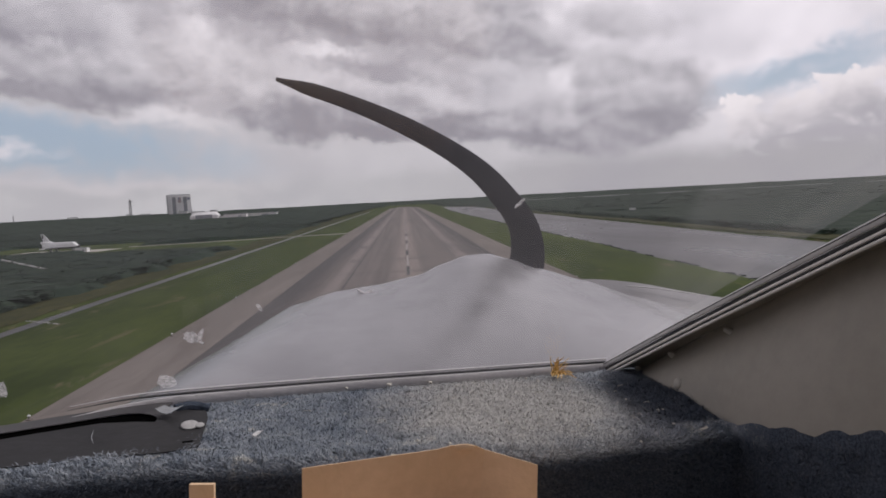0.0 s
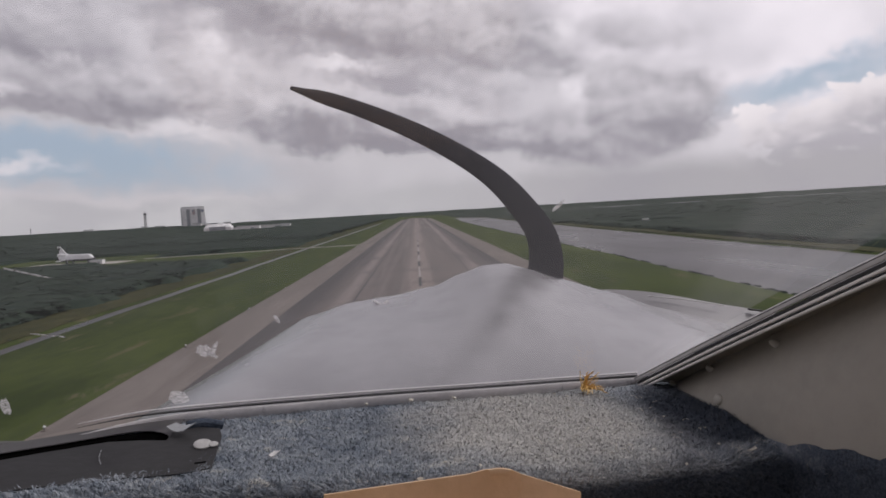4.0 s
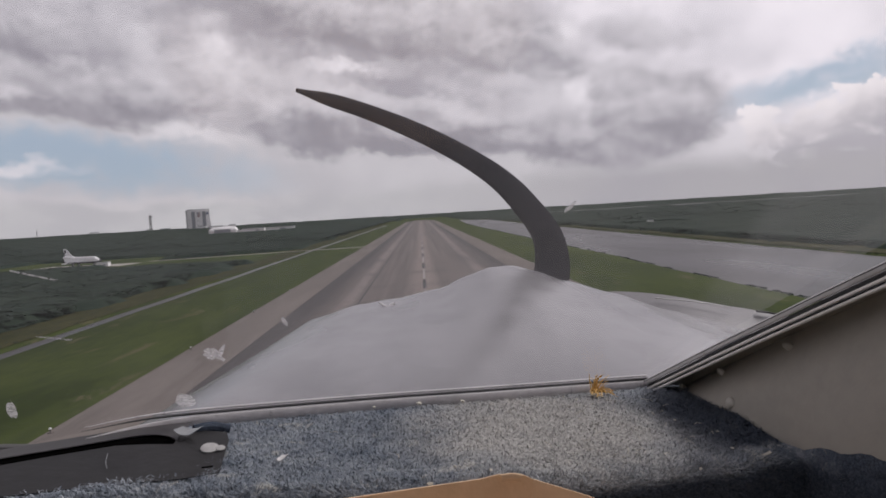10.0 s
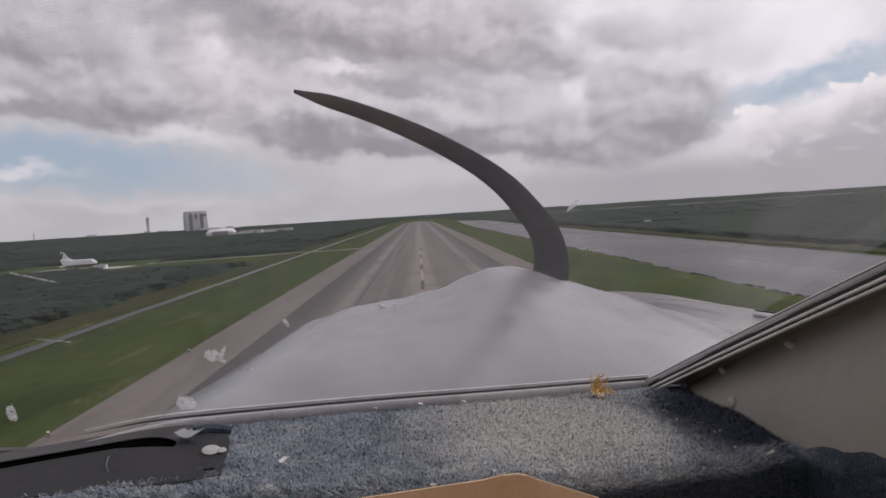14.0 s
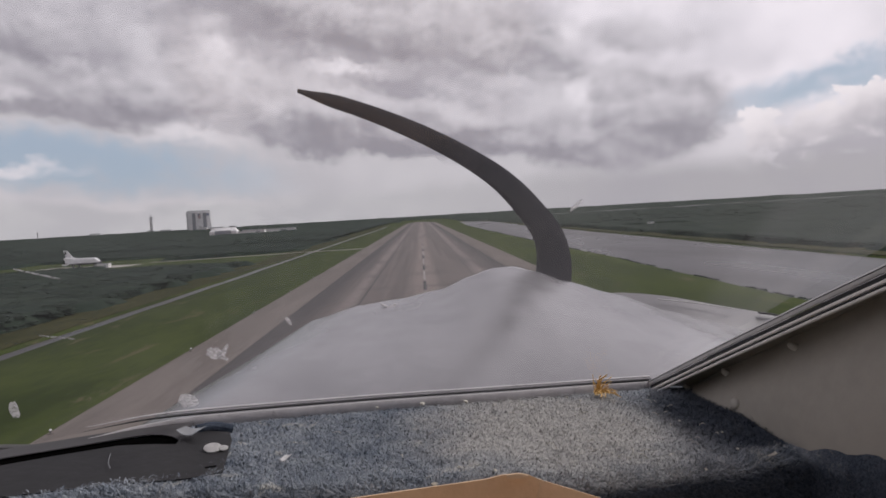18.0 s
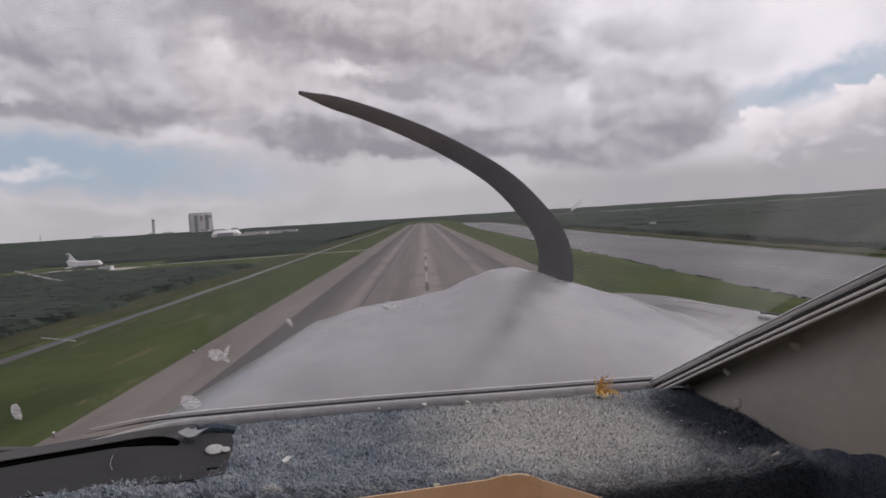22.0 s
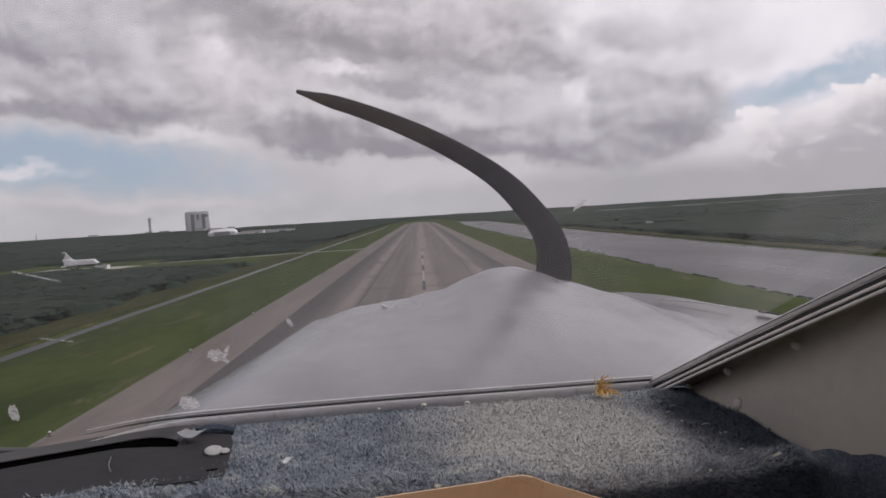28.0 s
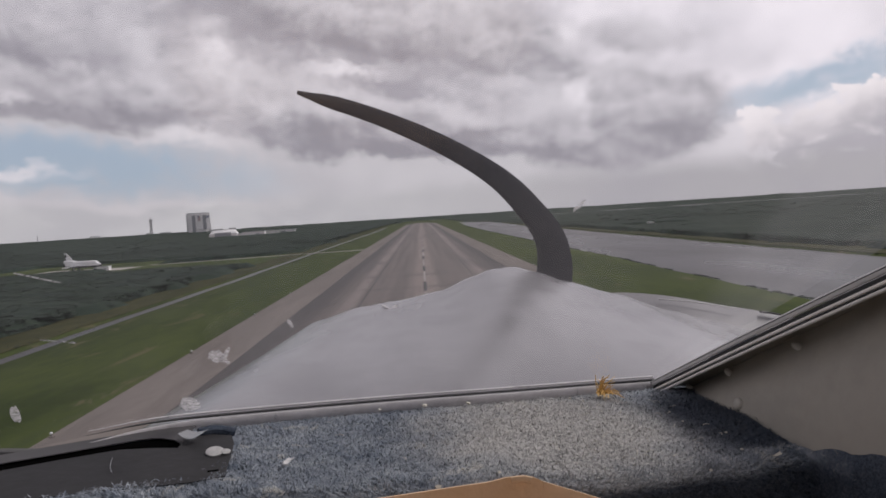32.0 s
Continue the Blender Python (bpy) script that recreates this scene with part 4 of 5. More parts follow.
def carpet_nap():
    """Single matted fibres over the carpet, its rolled hem and the front that hangs from it."""
    verts = []
    r = np.random.default_rng(3)
    count = 0
    while count < 105000:
        x = r.uniform(-0.42, 0.40)
        far, near = table(x, FAR), table(x, NEAR)
        s = r.uniform(-0.36, 1.0)
        if x > 0.335 and s > -0.13:
            continue
        if s >= 0:
            y = near + ROLL + (far - near - ROLL) * s
            z, lean = carpet_height(x, y) + hem_rise(x, y), (0, 0, 1)
        elif s > -0.14:
            a = -s / 0.14 * math.pi / 2
            y = near + ROLL - ROLL * math.sin(a)
            z, lean = CARPET_Z + hem_rise(x, near + ROLL) - ROLL * (1 - math.cos(a)), (0, -math.sin(a), math.cos(a))
        else:
            y, z, lean = near, CARPET_Z + hem_rise(x, near + ROLL) - ROLL + (s + 0.14) / 0.22 * 0.07, (0, -1, 0)
        if x < -0.262 and y > 0.497 + 0.36 * (x + 0.28) or x < -0.203 and 0.53 + 0.36 * (x + 0.203) < y < 0.655 + 0.25 * (x + 0.203):
            continue
        count += 1
        root = np.array((x, y, z))
        flat_way = np.array((1.0, 1.0, 0.25)) if s >= 0 else np.array((1.0, 0.3, 0.8))
        way = r.normal(0, 0.0034, 3) * (1.25, 0.9, 1) * flat_way
        tip = root + np.array(lean) * r.uniform(0.0006, 0.0034) + way
        wide = np.cross(way, lean)
        wide = wide / (np.linalg.norm(wide) + 1e-9) * 0.00042
        mid = 0.5 * (root + tip) + np.array(lean) * 0.0007 + r.normal(0, 0.0006, 3)
        verts += [root - wide, root + wide, mid + wide * 0.9, mid - wide * 0.9, tip + wide * 0.4, tip - wide * 0.4]
    n = len(verts) // 6
    base = np.arange(n)[:, None] * 6
    faces = np.concatenate([base + np.array([[0, 1, 2, 3]]), base + np.array([[3, 2, 4, 5]])])
    ob = new("carpet_nap", raw("carpet_nap", verts, faces, PILE))
    ob.parent = shield
    tagged(ob, "fuzzy blue-grey carpet nap", kind="stuff")


carpet_nap()

# windscreen: a base curve raked back to the roof
BASE = [(-0.425, 0.505, -0.178), (-0.389, 0.555, -0.178), (-0.345, 0.61, -0.178), (-0.301, 0.656, -0.178), (-0.23, 0.69, -0.178), (-0.07, 0.749, -0.178), (0.083, 0.797, -0.178), (0.206, 0.838, -0.178), (0.284, 0.863, -0.178)]


def rake(s):
    return Vector((-0.05 + 0.124 * s, -0.326, 0.160))


def windscreen():
    base = curve(BASE, 33)
    bm = bmesh.new()
    rings(bm, [[p + rake(i / 32) * k / 10 + Vector((0, 0, 0.012 * math.sin(math.pi * k / 22))) for k in range(23)] for i, p in enumerate(base)], close=False)
    ob = part("windscreen", bm, GLASS, aircraft, "dusty clear acrylic windscreen with reflection haze painted by the post")
    ob.visible_shadow = False
    return ob


screen = windscreen()


def offset(path, up, back=0.0):
    return [Vector(p) + Vector((0, -back, up)) for p in path]


def thin_end(s):
    return min(1.0, 0.12 + 3.2 * s)


part("rail_strip", sweep(bmesh.new(), offset(BASE[2:], -0.0066, 0.005), 0.007, 0.0122, count=60, taper=thin_end), SEAL_LIGHT, aircraft, "weathered light grey windscreen retaining strip")
part("rail_seal", sweep(bmesh.new(), offset(BASE[2:], 0.0012, 0.001), 0.005, 0.0026, count=60, taper=thin_end), SEAL_DARK, aircraft, "black rubber windscreen seal")
part("rail_edge", sweep(bmesh.new(), offset(BASE[2:], 0.0040, -0.004), 0.006, 0.0024, count=60, taper=thin_end), SEAL_LIGHT, aircraft, "thin grey outer edge of the windscreen")
part("rail_gap", sweep(bmesh.new(), offset(BASE[2:], -0.0135, 0.0), 0.008, 0.004, count=60, taper=thin_end), SEAL_DARK, aircraft, "dark gap under the windscreen strip")

# side wall and windscreen post
FOOT, RISE = Vector((0.286, 0.84, -0.187)), Vector((0.074, -0.326, 0.162))


def wall_at(y, z):
    """A point of the side wall, which stands on the line of the windscreen post."""
    return Vector((0.286 + 0.2267 * (0.84 - y), y, z))


def post(name, drop, wide, high, material, label, inset=0.0):
    path = [FOOT + RISE * k + Vector((-inset, -0.45 * drop, -drop - 0.0046 * k * k)) for k in (-0.03, 0.4, 0.7, 1.0, 1.4, 2.1)]
    return part(name, sweep(bmesh.new(), path, wide, high, count=30, sides=12, square=0.7), material, aircraft, label)


post("post_outer", -0.0112, 0.004, 0.0066, POST_GREY, "weathered pale grey outer windscreen post", 0.004)
post("post_seam", -0.0122, 0.0046, 0.0009, SEAL_DARK, "thin dark seam along the outer post", 0.0045)
post("post_gap", -0.0062, 0.004, 0.0050, SEAL_DARK, "black gap in the windscreen post", 0.001)
post("post_strip", -0.0022, 0.004, 0.0034, POST_STRIP, "ivory inner post strip", 0.004)
post("post_groove", 0.0004, 0.004, 0.0016, SEAL_DARK, "dark groove between post strips", 0.0035)
post("post_lip", 0.0028, 0.004, 0.0030, POST_STRIP, "ivory lower post lip", 0.004)


def side_panel():
    """The beige wall under the post, from the windscreen corner back past the seats."""
    bm = bmesh.new()
    top = [FOOT + RISE * k + Vector((0.026 + 0.018 * max(0.0, 1 - k), 0.010, 0.002 - 0.0046 * k * k)) for k in (0.0, 0.25, 0.5, 0.75, 1.0, 1.3, 1.7, 2.1)]
    low_y = [0.84, 0.80, 0.72, 0.65, 0.588, 0.515, 0.40, 0.15]
    low_z = [-0.20, -0.197, -0.192, -0.19, -0.185, -0.150, -0.145, -0.145]
    loops = []
    lips = [p - Vector((p.x - q.x + 0.001, 0.021 - 0.010, -0.002)) for p, q in zip(top, [FOOT + RISE * k for k in (0.0, 0.25, 0.5, 0.75, 1.0, 1.3, 1.7, 2.1)])]
    for t, lip, y, z in zip(top, lips, low_y, low_z):
        b = wall_at(y, z - 0.02)
        loops.append([b.lerp(t, k / 8) + Vector((-0.006 * math.sin(math.pi * k / 8), 0, 0)) for k in range(9)] + [t.lerp(lip, 0.5) + Vector((0, 0, 0.002)), lip])
    rings(bm, loops, close=False)
    made = bmesh.ops.extrude_face_region(bm, geom=list(bm.faces))
    bmesh.ops.translate(bm, verts=[g for g in made["geom"] if isinstance(g, bmesh.types.BMVert)], vec=(0.02, 0.005, 0))
    return part("side_panel", bm, BEIGE, aircraft, "beige painted metal cockpit side panel")


panel = side_panel()
sheet_tree = BVHTree.FromPolygons([v.co for v in panel.data.vertices], [tuple(p.vertices) for p in panel.data.polygons])


def rivet(y, z, r, high, label):
    """A painted dome head, seated on the panel in line with the lens."""
    way = wall_at(y, z)
    hit, normal, _, _ = sheet_tree.ray_cast(Vector((0, 0, 0)), way.normalized())
    if hit is None:
        hit, normal = way, Vector((-1, -0.23, 0))
    elif normal.x > 0:
        normal = -normal
    part("rivet", dome(bmesh.new(), hit, r, normal, high), RIVET, panel, label)


for y, z in ((0.772, -0.172), (0.702, -0.138), (0.606, -0.0935)):
    rivet(y, z, 0.0042, 2.2, "pale beige painted stud")
rivet(0.690, -0.168, 0.0068, 0.6, "larger beige painted rivet")

# cowling
CREST = [(-0.56, -0.62), (-0.47, -0.36), (-0.436, -0.25), (-0.344, -0.192), (-0.221, -0.154), (-0.129, -0.138), (-0.006, -0.111), (0.071, -0.075), (0.132, -0.052), (0.194, -0.046), (0.255, -0.061), (0.332, -0.086), (0.47, -0.121), (0.613, -0.167), (0.74, -0.197), (0.848, -0.227), (0.93, -0.31), (1.0, -0.7)]
HEEL = [(-0.56, -0.62), (-0.45, -0.30), (-0.42, -0.245), (-0.3, -0.205), (0.0, -0.192), (0.3, -0.188), (0.6, -0.20), (0.85, -0.26), (1.0, -0.6)]


def cowling():
    bm = bmesh.new()
    loops = []
    for i in range(141):
        x = -0.56 + 1.56 * i / 140
        z1, z0 = table(x, CREST), table(x, HEEL)
        y0 = 0.03 + table(x, [(-0.45, 0.60), (-0.39, 0.66), (-0.25, 0.70), (0.0, 0.76), (0.28, 0.87), (0.5, 0.93), (1.0, 0.95)])
        line = []
        for k in range(40):
            v = k / 39
            y = y0 + (1.72 - y0) * v
            line.append((x, y, z0 + (z1 - z0) * (v ** 0.9)))
        for k in range(1, 11):
            a = radians(9 * k)
            line.append((x, 1.72 + 0.13 * math.sin(a), z1 - 0.16 * (1 - math.cos(a))))
        loops.append(line)
    rings(bm, loops, close=False)
    bmesh.ops.smooth_vert(bm, verts=bm.verts, factor=0.5, use_axis_z=True)
    bmesh.ops.smooth_vert(bm, verts=bm.verts, factor=0.5, use_axis_z=True)
    hood = part("cowling", bm, COWL, aircraft, "glossy white engine cowling with central hump")
    # lower cheek on the far side with its panel joint
    bm = bmesh.new()
    crest = [(0.434, 1.9, -0.137), (0.536, 1.9, -0.131), (0.672, 1.9, -0.141), (0.841, 1.9, -0.17), (1.028, 1.9, -0.202), (1.215, 1.9, -0.253)]
    loops = []
    for p in curve(crest, 24):
        loops.append([p + Vector((0, 0.12, -0.12)), p + Vector((0, 0.05, -0.02)), p, p + Vector((-0.01, -0.08, -0.03)), p + Vector((-0.03, -0.3, -0.13)), p + Vector((-0.06, -0.7, -0.32))])
    rings(bm, loops, close=False)
    part("cheek_cowl", bm, CHEEK, aircraft, "lower cheek of the cowling in a darkened copy of its paint")
    # the highlight along this panel line is modelled as a bright bar
    part("panel_joint", sweep(bmesh.new(), [(0.626, 1.84, -0.146), (0.733, 1.84, -0.156), (0.848, 1.84, -0.173)], 0.006, 0.003, count=10), STEEL, hood, "bright strip standing for the highlight along the joint")
    part("panel_joint", sweep(bmesh.new(), [(0.932, 1.86, -0.186), (0.96, 1.86, -0.189), (0.986, 1.86, -0.194)], 0.02, 0.006, count=6), SEAL_DARK, hood, "dark cowl latch")
    part("filler_flap", sweep(bmesh.new(), [(-0.154, 1.6, -0.141), (-0.133, 1.58, -0.148), (-0.12, 1.6, -0.141)], 0.01, 0.004, count=8), SEAL_LIGHT, hood, "grey scuffed flap edge")


cowling()


def propeller():
    hub = stand("propeller", pose(0.215, 1.98, -0.20), "", "")
    hub.parent = aircraft
    line = [(0.226, 1.98, -0.21), (0.335, 1.98, -0.12), (0.338, 1.98, 0.02), (0.262, 1.98, 0.135), (0.155, 1.98, 0.235), (-0.022, 1.98, 0.337), (-0.234, 1.98, 0.425), (-0.455, 1.98, 0.492)]
    centre = Vector((0.215, 1.98, -0.20))
    wide = [(0, 0.07), (0.15, 0.105), (0.4, 0.078), (0.7, 0.056), (0.93, 0.042), (1.0, 0.012)]
    for turn in (0, 180):
        spin = Matrix.Rotation(radians(turn), 4, "Y")
        pts = [spin @ (Vector(p) - centre) for p in curve(line, 40)]
        loops = []
        for i, p in enumerate(pts):
            ahead = (pts[min(i + 1, 39)] - pts[max(i - 1, 0)]).normalized()
            side = ahead.cross(Vector((0, 1, 0))).normalized()
            pitch = radians(38 - 24 * i / 39)
            across = side * math.cos(pitch) + Vector((0, 1, 0)) * math.sin(pitch)
            thick = across.cross(ahead)
            w = table(i / 39, wide) / math.cos(pitch) * 0.5
            loops.append([p + across * w * math.cos(a) + thick * (0.012 * (1 - 0.6 * i / 39)) * math.sin(a) for a in (2 * math.pi * j / 12 for j in range(12))])
        bm = bmesh.new()
        rings(bm, loops)
        part("blade", bm, BLADE, hub, "matt dark grey propeller blade")
    part("spinner", dome(bmesh.new(), (0, -0.06, 0), 0.11, (0, 1, 0), 1.8, 20), COWL, hub, "white propeller spinner")


propeller()

# defroster plate on the carpet's outer end
SLOT_LOW = [(-0.425, 0.504), (-0.374, 0.534), (-0.342, 0.56), (-0.302, 0.589), (-0.274, 0.594), (-0.250, 0.594)]
SLOT_TOP = [(-0.2495, 0.600), (-0.255, 0.610), (-0.264, 0.618), (-0.276, 0.623), (-0.288, 0.623), (-0.301, 0.617), (-0.345, 0.582), (-0.386, 0.551), (-0.436, 0.518)]
sheet = SLOT_LOW + [(-0.259, 0.642), (-0.213, 0.634), (-0.202, 0.608), (-0.184, 0.53), (-0.209, 0.515), (-0.28, 0.495), (-0.333, 0.476), (-0.382, 0.453)]
plate = part("defroster_plate", slab(sheet, -0.184, 0.001, lambda x, y: -0.0035 * ease((0.522 + 0.36 * (x + 0.28) - y) / 0.03)), PLATE, aircraft, "dark grey painted defroster sheet")
lip = SLOT_TOP + [(-0.461, 0.547), (-0.402, 0.574), (-0.349, 0.617), (-0.301, 0.656), (-0.261, 0.667), (-0.259, 0.642)]
part("curled_lip", slab(lip, -0.1836, 0.0008), LIP, plate, "curled grey lip over the defroster slot")
# a solid black block just under the opening stands for the shaded duct
part("slot_dark_fill", block((0.34, 0.05, 0.005), (-0.4025, 0.533, -0.1887), 29.5), VOID, plate, "flat black fill for the shade inside the defroster slot")
part("carpet_roll", sweep(bmesh.new(), [(-0.247, 0.637, -0.183), (-0.234, 0.646, -0.182), (-0.217, 0.654, -0.187)], 0.012, 0.010, count=14, sides=10, square=0.9), ROLLED, plate, "dark blue rolled carpet edge tucked behind the sheet")
for spot, r in (((-0.21, 0.579, -0.184), 0.0080), ((-0.2, 0.579, -0.184), 0.0042)):
    bm = dome(bmesh.new(), (0, 0, 0), r, (0.1, -0.25, 1), 0.16, 14)
    bmesh.ops.translate(bm, verts=bm.verts, vec=Vector(spot) + Vector((0, 0, 0.0015)))
    washer = part("screw", bm, STEEL, plate, "pale domed steel screw and washer")
bm = sweep(bmesh.new(), [(-0.198, 0.528, -0.183), (-0.193, 0.53, -0.183), (-0.190, 0.532, -0.183)], 0.0014, 0.0012, count=6)
part("scratch_slot", bm, VOID, plate, "dark cut in the sheet")
part("paint_chip", sweep(bmesh.new(), [(-0.295, 0.563, -0.183), (-0.286, 0.542, -0.183), (-0.276, 0.526, -0.183)], 0.0005, 0.0004, count=8), FILM, plate, "pale curved scratch")

# unseen cabin that closes the cockpit round the lens, windows added to brighten the hem
part("cabin_roof", block((1.5, 1.0, 0.03), (-0.05, -0.42, 0.235), 0, 0.006), LINING, aircraft, "grey cabin roof lining")
part("cabin_back", block((1.5, 0.03, 0.78), (-0.05, -0.9, -0.56), 0, 0.004), LINING, aircraft, "grey cabin rear wall")
part("cabin_side", block((0.03, 1.75, 0.74), (-0.82, -0.05, -0.58), 0, 0.004), LINING, aircraft, "grey cabin side wall")
part("cabin_side", block((0.03, 1.15, 0.74), (0.66, -0.33, -0.58), 0, 0.004), LINING, aircraft, "grey cabin side wall")
for x, y in ((-0.81, -0.87), (-0.81, -0.2), (0.65, -0.87), (0.65, -0.2)):
    part("window_pillar", block((0.04, 0.05, 0.44), (x, y, 0.0), 0, 0.006), LINING, aircraft, "unseen grey pillar between added cabin windows")
part("cabin_floor", block((1.5, 1.9, 0.03), (-0.05, 0.05, -0.95), 0, 0.004), LINING, aircraft, "dark cabin floor")
part("firewall", block((1.5, 0.02, 0.62), (0.05, 0.99, -0.62), 0, 0.004), LINING, aircraft, "dark firewall bulkhead")

# dirt on the pane
def smear(at, wide, tall, seed, label, lean=0.0, material=CRUST):
    """A thin ragged fleck lying on the inner face of the windscreen."""
    r = random.Random(seed)
    turn = Vector((0, -0.889, 0.458)).normalized()
    right = Vector((1, 0, 0))
    up = (turn * math.cos(radians(lean)) + right * math.sin(radians(lean)))
    side = (right * math.cos(radians(lean)) - turn * math.sin(radians(lean)))
    bm = bmesh.new()
    rim = [Vector(at) + side * (math.cos(a) * wide * r.uniform(0.7, 1.15) / 2) + up * (math.sin(a) * tall * r.uniform(0.7, 1.15) / 2) for a in (2 * math.pi * i / 16 for i in range(16))]
    face = bm.faces.new([bm.verts.new(p) for p in rim])
    made = bmesh.ops.extrude_face_region(bm, geom=[face])
    bmesh.ops.translate(bm, verts=[g for g in made["geom"] if isinstance(g, bmesh.types.BMVert)], vec=Vector((0, -0.0005, -0.001)))
    return part("dirt_fleck", bm, material, screen, label)


smear((-0.207, 0.575, -0.095), 0.015, 0.040, 1, "dried white insect splash on the pane", 16)
smear((-0.198, 0.575, -0.093), 0.004, 0.05, 2, "dried white streak on the pane", 24)
smear((-0.199, 0.575, -0.098), 0.006, 0.024, 12, "dried white drip on the pane", 0)
smear((-0.365, 0.54, -0.138), 0.008, 0.072, 3, "pale smear on the pane", 29)
smear((-0.304, 0.5, -0.07), 0.0008, 0.026, 4, "thin pale scratch on the pane", -72)
smear((-0.288, 0.45, -0.018), 0.0006, 0.03, 5, "thin pale scratch on the pane", -55)
smear((0.095, 0.45, 0.032), 0.003, 0.016, 6, "pale fleck on the pane", 20)
smear((-0.129, 0.53, -0.06), 0.004, 0.02, 7, "faint grey smear on the pane", 0)
smear((-0.253, 0.63, -0.151), 0.024, 0.056, 8, "scrap of clear film stuck to the pane", 20)


# ---- loose bits in the cockpit ----
def local(at):
    return COCKPIT @ Matrix.Translation(at)


def straw_tuft():
    r = random.Random(5)
    bm = bmesh.new()
    for k in range(40):
        bend = Vector((r.uniform(-0.004, 0.004), r.uniform(-0.003, 0.003), r.uniform(0.002, 0.006)))
        if k % 5 < 3:
            tip = Vector((r.uniform(-0.008, 0.024), r.uniform(-0.030, -0.004), r.uniform(0.0005, 0.006)))
        else:
            tip = Vector((r.uniform(-0.008, 0.020), r.uniform(-0.004, 0.004), r.uniform(0.010, 0.026)))
        start = Vector((r.uniform(-0.004, 0.004), r.uniform(-0.003, 0.003), 0.0005))
        sweep(bm, [start, start.lerp(tip, 0.5) + bend, tip], 0.0017, 0.0013, (0.3, 0.2, 1), 7, 5, lambda s: 1.0 - 0.5 * s)
    thing("straw_tuft", bm, STRAW, local((0.198, 0.805, -0.184)), "small frayed tuft of yellow straw on the carpet", "straw")


def cardboard_box():
    top = stand("cardboard_box", local((0, 0, 0)), "tan cardboard box with raised flaps below the carpet edge", "box")
    ridge, left, right = Vector((0.054, 0.44, -0.156)), Vector((-0.069, 0.42, -0.167)), Vector((0.106, 0.42, -0.165))
    drop = Vector((0, 0.005, -0.14))
    for name, rim in (("flap", [left, Vector((-0.009, 0.43, -0.162)), Vector((0.031, 0.44, -0.16)), Vector((0.042, 0.44, -0.157)), ridge, Vector((0.055, 0.45, -0.176)) + drop, left + drop]),
                      ("flap", [ridge, Vector((0.061, 0.44, -0.157)), Vector((0.068, 0.44, -0.16)), right, right + drop, Vector((0.055, 0.45, -0.176)) + drop])):
        bm = bmesh.new()
        face = bm.faces.new([bm.verts.new(p) for p in rim])
        made = bmesh.ops.extrude_face_region(bm, geom=[face])
        bmesh.ops.translate(bm, verts=[g for g in made["geom"] if isinstance(g, bmesh.types.BMVert)], vec=(0, 0.004, -0.001))
        bmesh.ops.triangulate(bm, faces=[f for f in bm.faces if len(f.verts) > 4])
        part(name, bm, CARD, top, "tan cardboard flap", False)
    part("fold_crease", sweep(bmesh.new(), [(0.045, 0.437, -0.158), (0.053, 0.437, -0.157), (0.059, 0.437, -0.158)], 0.003, 0.005, count=6), CARD, top, "scuffed brown fold")
    part("box_body", block((0.30, 0.10, 0.2), (-0.02, 0.36, -0.31), 0, 0.003), CARD, top)
    part("corner_tab", block((0.018, 0.004, 0.05), (-0.142, 0.42, -0.203)), CARD, top)


def scrap(name, at, size, turn, material, label, category, curl=0.002):
    bm = bmesh.new()
    bmesh.ops.create_grid(bm, x_segments=4, y_segments=4, size=0.5)
    for v in bm.verts:
        x, y = v.co.x, v.co.y
        v.co = Vector((x * size[0] * (1 + 0.25 * y), y * size[1], curl * (2 * x * x + x * y + 0.4 * y)))
    made = bmesh.ops.extrude_face_region(bm, geom=list(bm.faces))
    bmesh.ops.translate(bm, verts=[g for g in made["geom"] if isinstance(g, bmesh.types.BMVert)], vec=(0, 0, 0.0006))
    thing(name, bm, material, local(at) @ pose(0, 0, 0, 0, 0, turn), label, category)


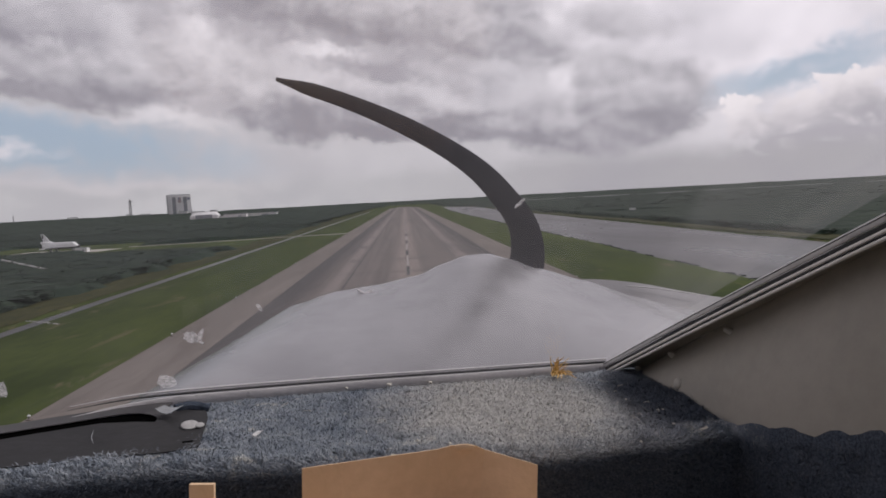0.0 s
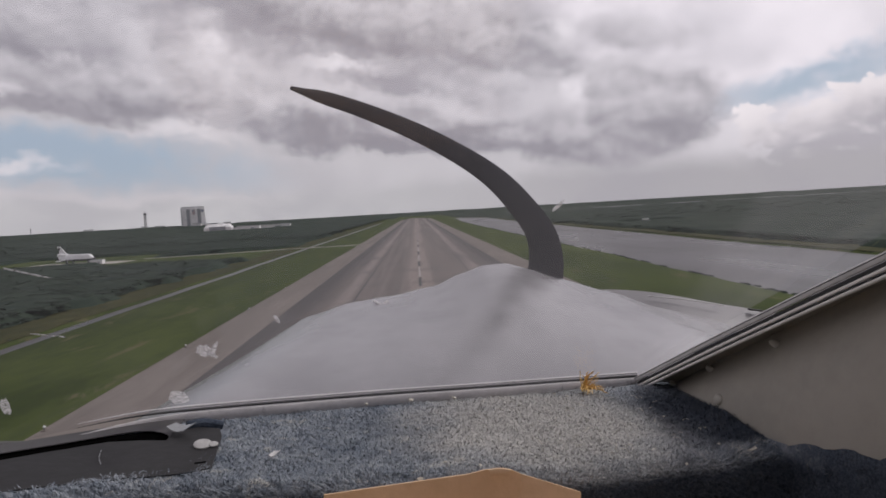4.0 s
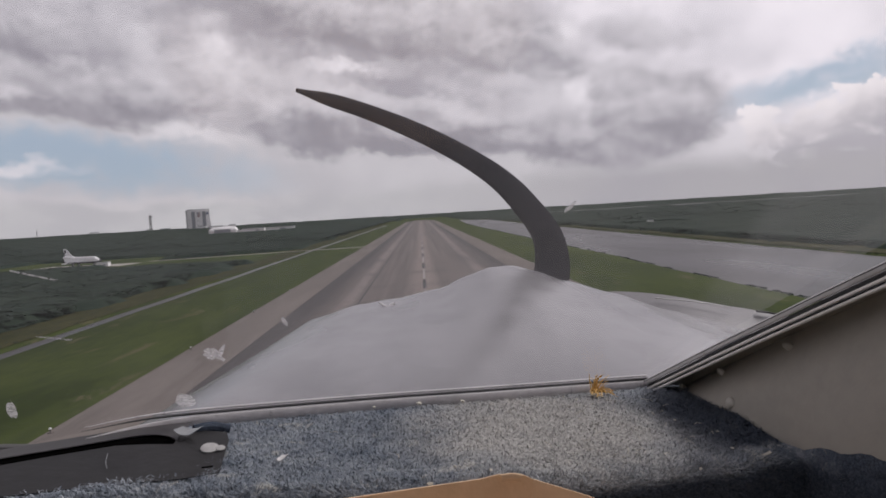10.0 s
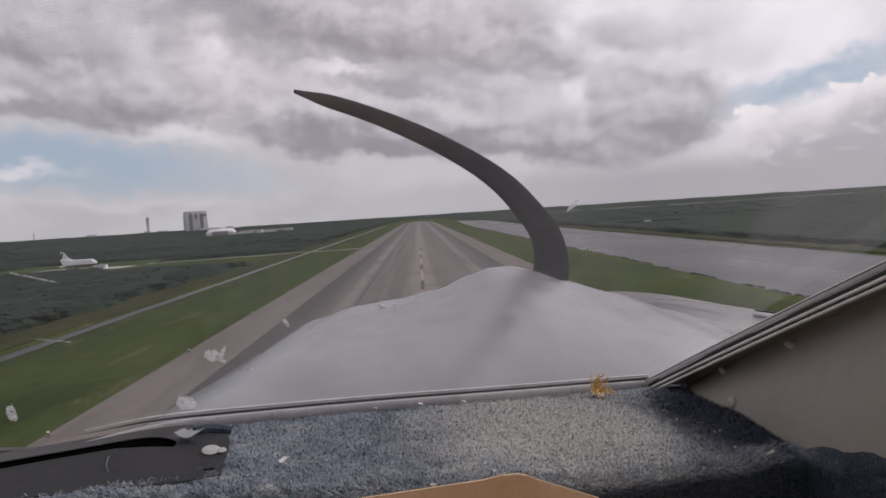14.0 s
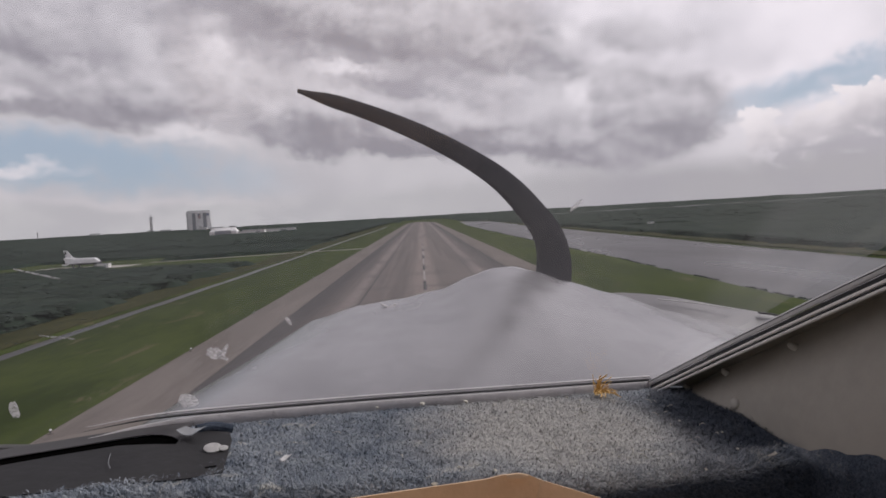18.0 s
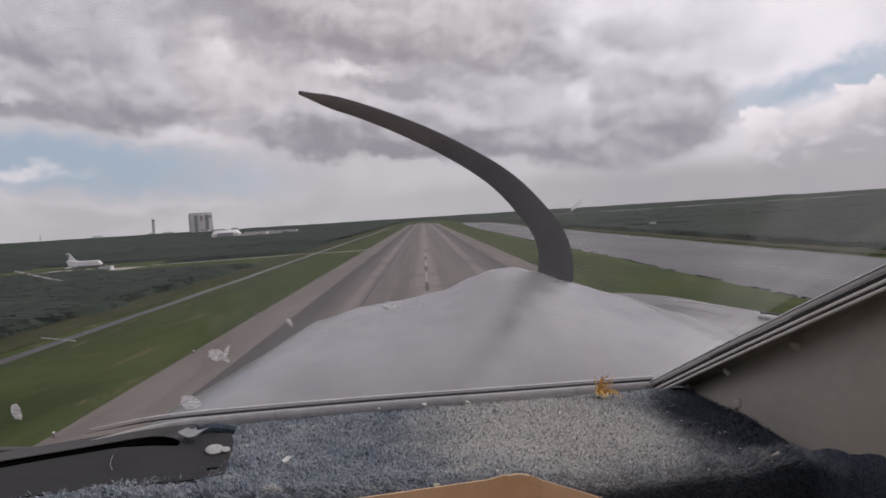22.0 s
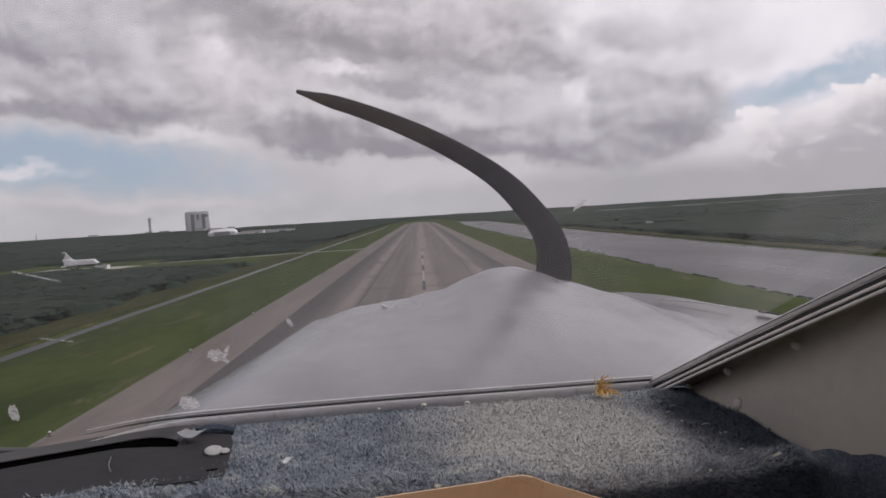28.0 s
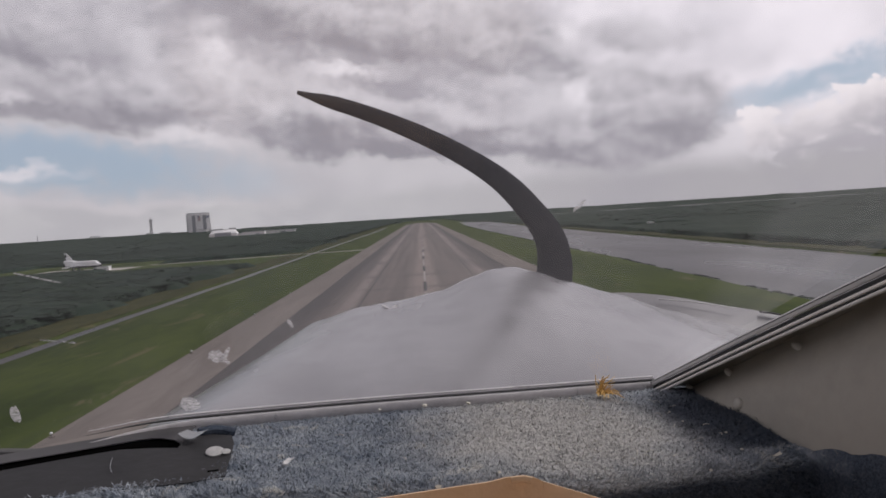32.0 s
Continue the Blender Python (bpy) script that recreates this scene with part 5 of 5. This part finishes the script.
def crumb(at, size, seed):
    r = random.Random(seed)
    bm = bmesh.new()
    bmesh.ops.create_icosphere(bm, subdivisions=1, radius=size)
    for v in bm.verts:
        v.co = v.co * r.uniform(0.6, 1.3)
        v.co.z *= 0.6
    thing("crumb", bm, CRUMB, local(at), "tiny pale crumb lying on the carpet", "crumb", "crumbs on the carpet")


def lint():
    """Stray pale threads caught in the carpet near the side panel."""
    r = random.Random(11)
    bm = bmesh.new()
    for k in range(46):
        x = r.uniform(0.14, 0.32) if k % 3 else r.uniform(-0.15, 0.3)
        y = r.uniform(0.56, 0.80)
        if x > 0.26 + 0.2267 * (0.84 - y):
            continue
        a, reach = r.uniform(0, 6.3), r.uniform(0.002, 0.006)
        p = Vector((x, y, CARPET_Z + 0.0035))
        d = Vector((math.cos(a) * reach, math.sin(a) * reach, r.uniform(0, 0.002)))
        sweep(bm, [p, p + d + Vector((0.001, 0, 0.0015)), p + d * 1.8], 0.0006, 0.0005, (0.2, 0.1, 1), 5, 4)
    ob = part("carpet_lint", bm, CRUMB, shield, "stray pale threads in the carpet")
    tagged(ob, kind="stuff")


lint()
straw_tuft()
cardboard_box()
scrap("paper_scrap", (-0.137, 0.554, -0.184), (0.005, 0.013), -12, SPLAT, "narrow scrap of pale paper on the carpet", "paper")
scrap("film_scrap", (-0.244, 0.612, -0.178), (0.022, 0.016), -20, FILM, "crinkled scrap of clear film beside the plate", "plastic", 0.005)
scrap("wood_splinter", (0.299, 0.571, -0.185), (0.014, 0.003), 40, CRUMB, "pale splinter on the carpet by the side panel", "splinter", 0.001)
for k, (at, size) in enumerate((((-0.075, 0.729, -0.183), 0.0022), ((-0.024, 0.748, -0.183), 0.0035), ((0.028, 0.759, -0.183), 0.003), ((-0.006, 0.498, -0.185), 0.0028), ((0.286, 0.645, -0.186), 0.0016),
                                ((0.277, 0.592, -0.186), 0.0014), ((0.327, 0.653, -0.186), 0.0014), ((0.264, 0.807, -0.186), 0.002), ((0.157, 0.795, -0.186), 0.0018), ((0.015, 0.538, -0.185), 0.0018),
                                ((0.223, 0.533, -0.185), 0.0018), ((0.045, 0.53, -0.185), 0.0016), ((0.258, 0.688, -0.186), 0.0015))):
    crumb(at, size, k)
